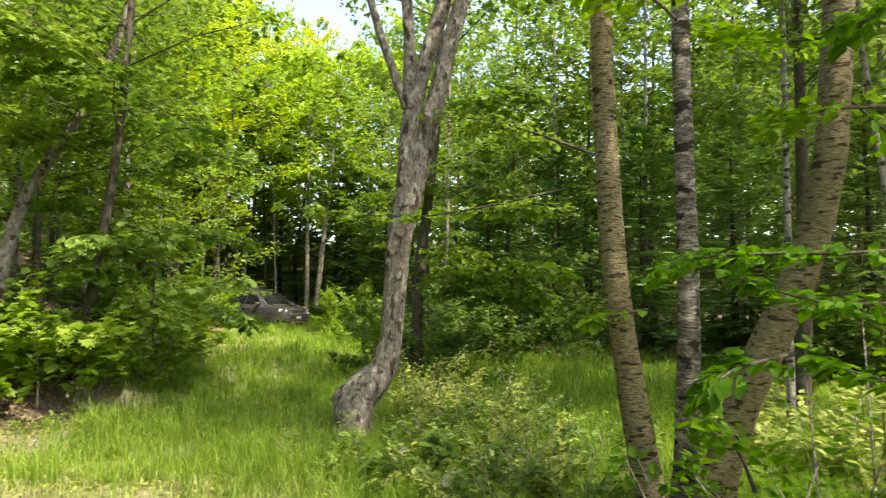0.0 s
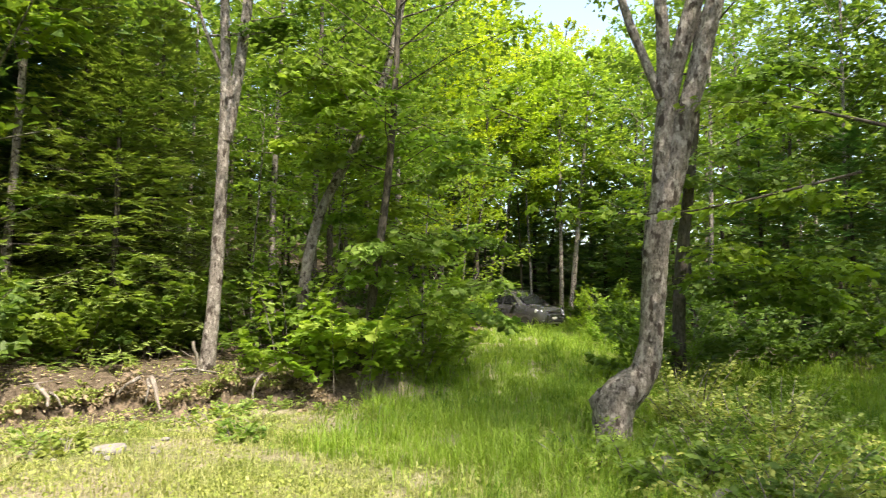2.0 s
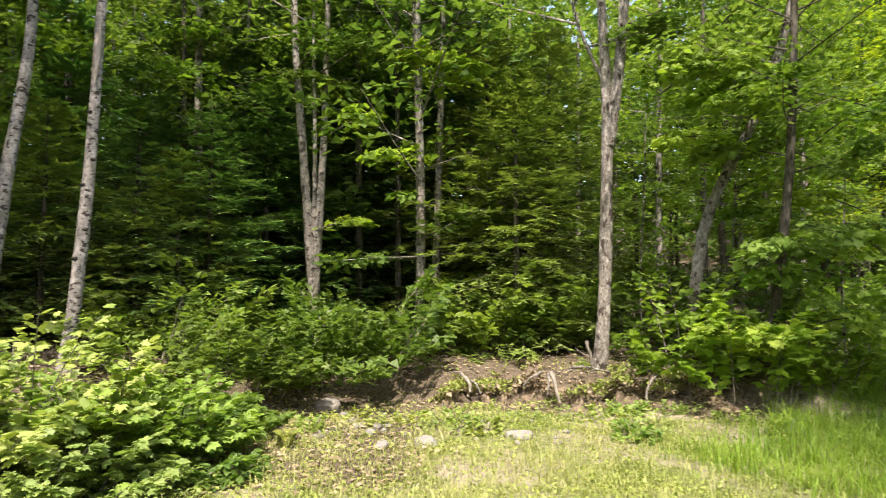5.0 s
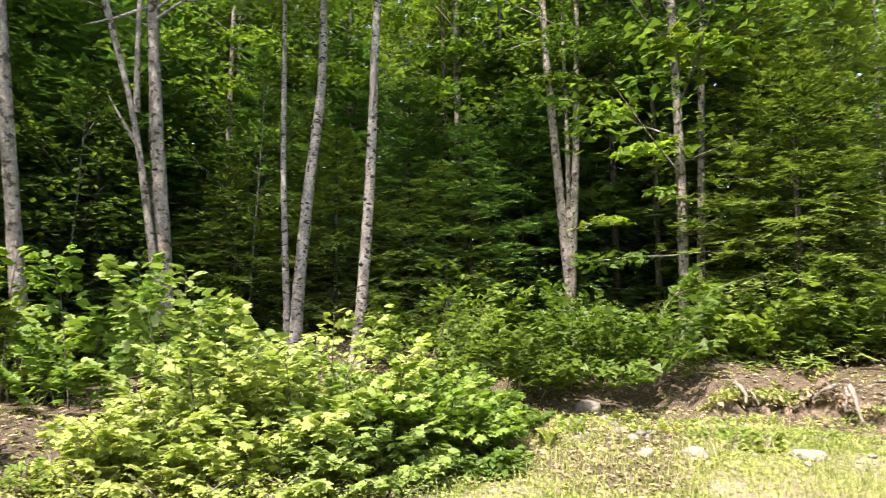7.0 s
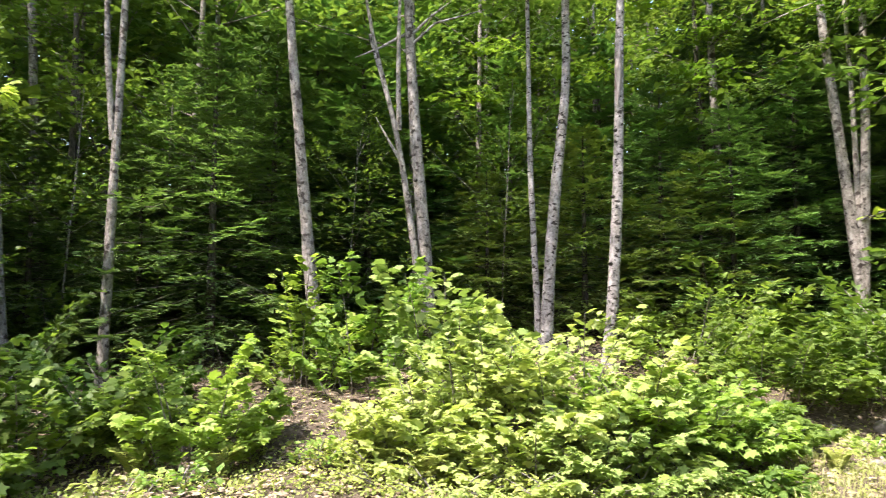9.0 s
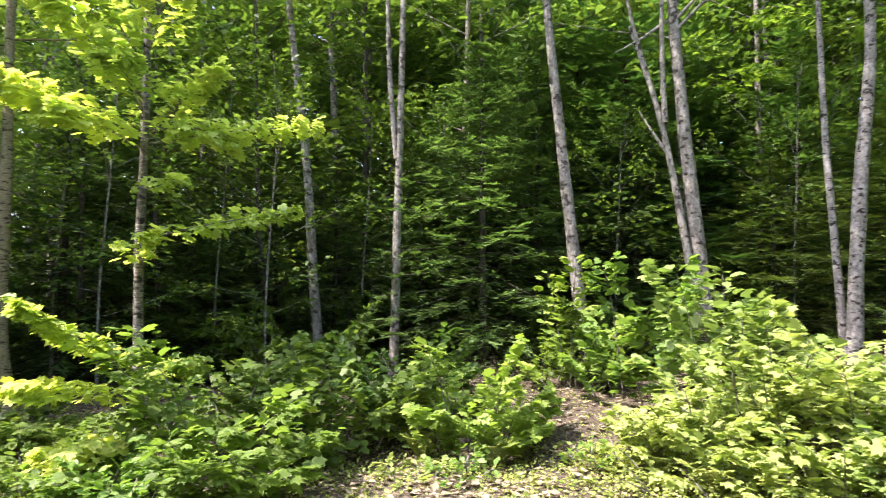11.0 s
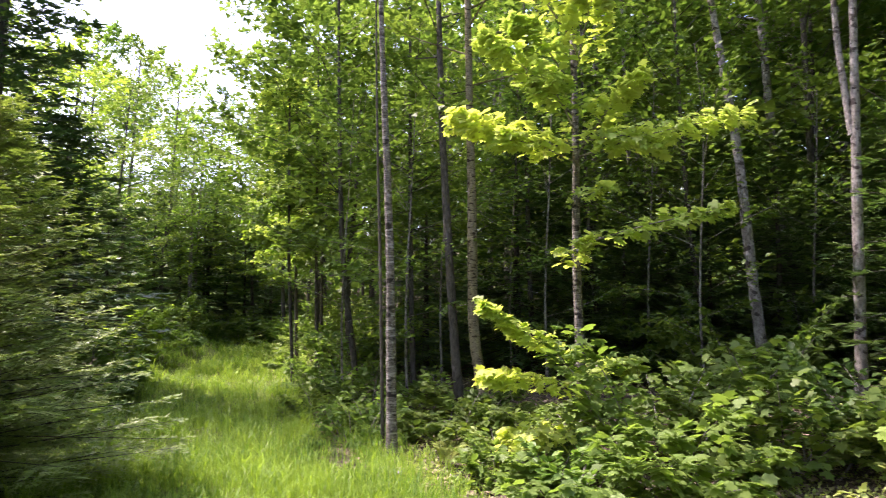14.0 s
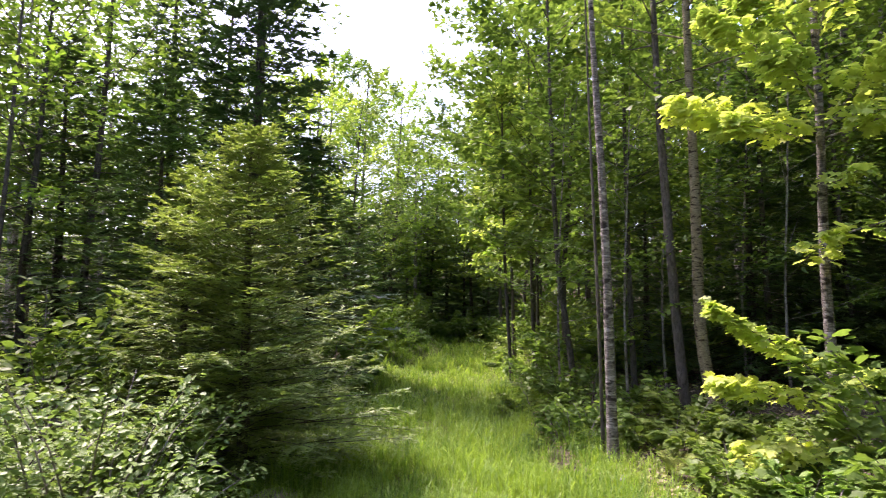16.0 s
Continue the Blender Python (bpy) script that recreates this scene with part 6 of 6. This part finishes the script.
def suv(at, yaw):
    car = empty("suv_car", at, "dark grey compact suv parked in long grass", "car")
    car.rotation_euler = (0, radians(3), yaw)
    sections = ((-2.2, 0.78, 0.55, 1.02, 1.04, 0.0), (-2.17, 0.86, 0.38, 1.06, 1.12, 0.05), (-2.02, 0.9, 0.32, 1.1, 1.42, 0.16), (-1.7, 0.92, 0.3, 1.09, 1.55, 0.2), (-1.1, 0.925, 0.3, 1.07, 1.63, 0.22),
                (-0.4, 0.925, 0.3, 1.05, 1.66, 0.22), (0.15, 0.925, 0.3, 1.04, 1.63, 0.22), (0.5, 0.925, 0.3, 1.04, 1.52, 0.22), (0.9, 0.925, 0.3, 1.04, 1.3, 0.14), (1.26, 0.925, 0.3, 1.04, 1.1, 0.02),
                (1.6, 0.915, 0.31, 1.0, 1.06, 0.0), (1.92, 0.89, 0.33, 0.95, 1.0, 0.0), (2.1, 0.84, 0.34, 0.88, 0.93, 0.0), (2.18, 0.76, 0.36, 0.78, 0.84, 0.0), (2.21, 0.7, 0.4, 0.66, 0.7, 0.0))
    loft("body", [car_ring(*s) for s in sections], PAINT, car)

    def glass(name, pts, label="dark tinted glass"):
        bm = bmesh.new()
        q = [Vector(p) for p in pts]
        n = (q[1] - q[0]).cross(q[3] - q[0]).normalized() * 0.012
        if n.dot(q[0] - Vector((-0.4, 0, 1.0))) < 0:
            n = -n
        lo, hi = [bm.verts.new(p - n) for p in q], [bm.verts.new(p + n) for p in q]
        bm.faces.new(lo)
        bm.faces.new(hi)
        for i in range(4):
            bm.faces.new((lo[i], lo[(i + 1) % 4], hi[(i + 1) % 4], hi[i]))
        bmesh.ops.recalc_face_normals(bm, faces=bm.faces)
        part(name, bm, GLASS_DARK, car, label, False)

    glass("windscreen", [(1.24, 0.76, 1.125), (1.24, -0.76, 1.125), (0.52, -0.62, 1.53), (0.52, 0.62, 1.53)])
    glass("rear_window", [(-2.16, -0.72, 1.1), (-2.16, 0.72, 1.1), (-1.98, 0.58, 1.5), (-1.98, -0.58, 1.5)])
    for s in (1, -1):
        for x0, x1, t0, t1 in ((0.0, 0.85, 0.02, 0.42), (-0.95, -0.08, -0.9, -0.06), (-1.7, -1.03, -1.55, -0.98)):
            glass("side_window", [(x0, s * 0.878, 1.1), (x1, s * 0.878, 1.1), (t1, s * 0.745, 1.51), (t0, s * 0.745, 1.53)])
        box("door_handle", (0.2, 0.03, 0.035), (-0.02, s * 0.93, 0.88), PAINT, car, "", 0.012)
        box("door_handle", (0.2, 0.03, 0.035), (-1.0, s * 0.93, 0.88), PAINT, car, "", 0.012)
        box("door_seam", (0.012, 0.012, 0.55), (-0.04, s * 0.925, 0.7), TRIM, car, "dark seam between doors", 0.003)
        box("sill", (2.4, 0.06, 0.16), (-0.1, s * 0.9, 0.33), TRIM, car, "black plastic sill", 0.03)
        box("roof_rail", (1.7, 0.035, 0.04), (-0.7, s * 0.62, 1.675), CHROME, car, "bright roof rail", 0.015)
        mirror = box("mirror", (0.14, 0.2, 0.14), (0.72, s * 1.0, 1.1), PAINT, car, "", 0.04)
        box("mirror_cap", (0.05, 0.17, 0.08), (0.79, s * 1.0, 1.13), CHROME, mirror, "bright mirror cap", 0.02)
        box("headlight", (0.36, 0.1, 0.14), (1.97, s * 0.79, 0.86), LAMP, car, "clear headlamp", 0.04, (0, 0.15, -s * 0.62))
        box("fog_light", (0.05, 0.14, 0.1), (2.17, s * 0.66, 0.5), LAMP, car, "small lamp in the bumper", 0.03)
        box("tail_light", (0.14, 0.12, 0.3), (-2.14, s * 0.8, 0.98), plain_material("red_lamp", (0.35, 0.02, 0.02), 0.2), car, "red tail lamp", 0.03)
        for x in (1.35, -1.3):
            bm = bmesh.new()
            prof = ((0.2, -0.1), (0.31, -0.11), (0.345, -0.08), (0.35, 0.0), (0.345, 0.08), (0.31, 0.11), (0.2, 0.1))
            rings = [[bm.verts.new((x + r * math.cos(a), s * 0.82 + w, 0.35 + r * math.sin(a))) for r, w in prof] for a in np.arange(28) * 2 * math.pi / 28]
            for i in range(28):
                for j in range(len(prof) - 1):
                    bm.faces.new((rings[i][j], rings[i][j + 1], rings[(i + 1) % 28][j + 1], rings[(i + 1) % 28][j]))
            bmesh.ops.recalc_face_normals(bm, faces=bm.faces)
            wheel = part("wheel", bm, RUBBER, car, "black tyre")
            bm = bmesh.new()
            bmesh.ops.create_cone(bm, cap_ends=True, segments=28, radius1=0.215, radius2=0.215, depth=0.03, matrix=Matrix.Translation((x, s * 0.86, 0.35)) @ Matrix.Rotation(radians(90), 4, "X"))
            for q in range(5):
                a = q * 2 * math.pi / 5
                m = Matrix.Translation((x + 0.11 * math.cos(a), s * 0.885, 0.35 + 0.11 * math.sin(a))) @ Matrix.Rotation(-a, 4, "Y") @ Matrix.Diagonal((0.2, 0.025, 0.05, 1))
                bmesh.ops.create_cube(bm, size=1.0, matrix=m)
            part("rim", bm, ALLOY, wheel, "silver alloy rim", False)
            bm = bmesh.new()
            bmesh.ops.create_cone(bm, cap_ends=True, segments=28, radius1=0.42, radius2=0.42, depth=0.02, matrix=Matrix.Translation((x, s * 0.905, 0.37)) @ Matrix.Rotation(radians(90), 4, "X"))
            part("wheel_arch", bm, TRIM, car, "black wheel arch", False)
    box("grille", (0.06, 0.92, 0.14), (2.165, 0, 0.8), TRIM, car, "black grille", 0.03)
    box("grille_trim", (0.05, 0.94, 0.025), (2.17, 0, 0.885), CHROME, car, "bright grille trim", 0.008)
    box("bumper_intake", (0.05, 1.1, 0.13), (2.195, 0, 0.46), TRIM, car, "black lower intake", 0.03)
    box("skid_plate", (0.05, 0.9, 0.06), (2.19, 0, 0.37), ALLOY, car, "silver lower bumper lip", 0.02)
    box("number_plate", (0.02, 0.32, 0.1), (2.215, 0, 0.58), PLATE, car, "plain pale plate", 0.005)
    return car


suv(spot(15.6, 30.0, 0.0), radians(-26))
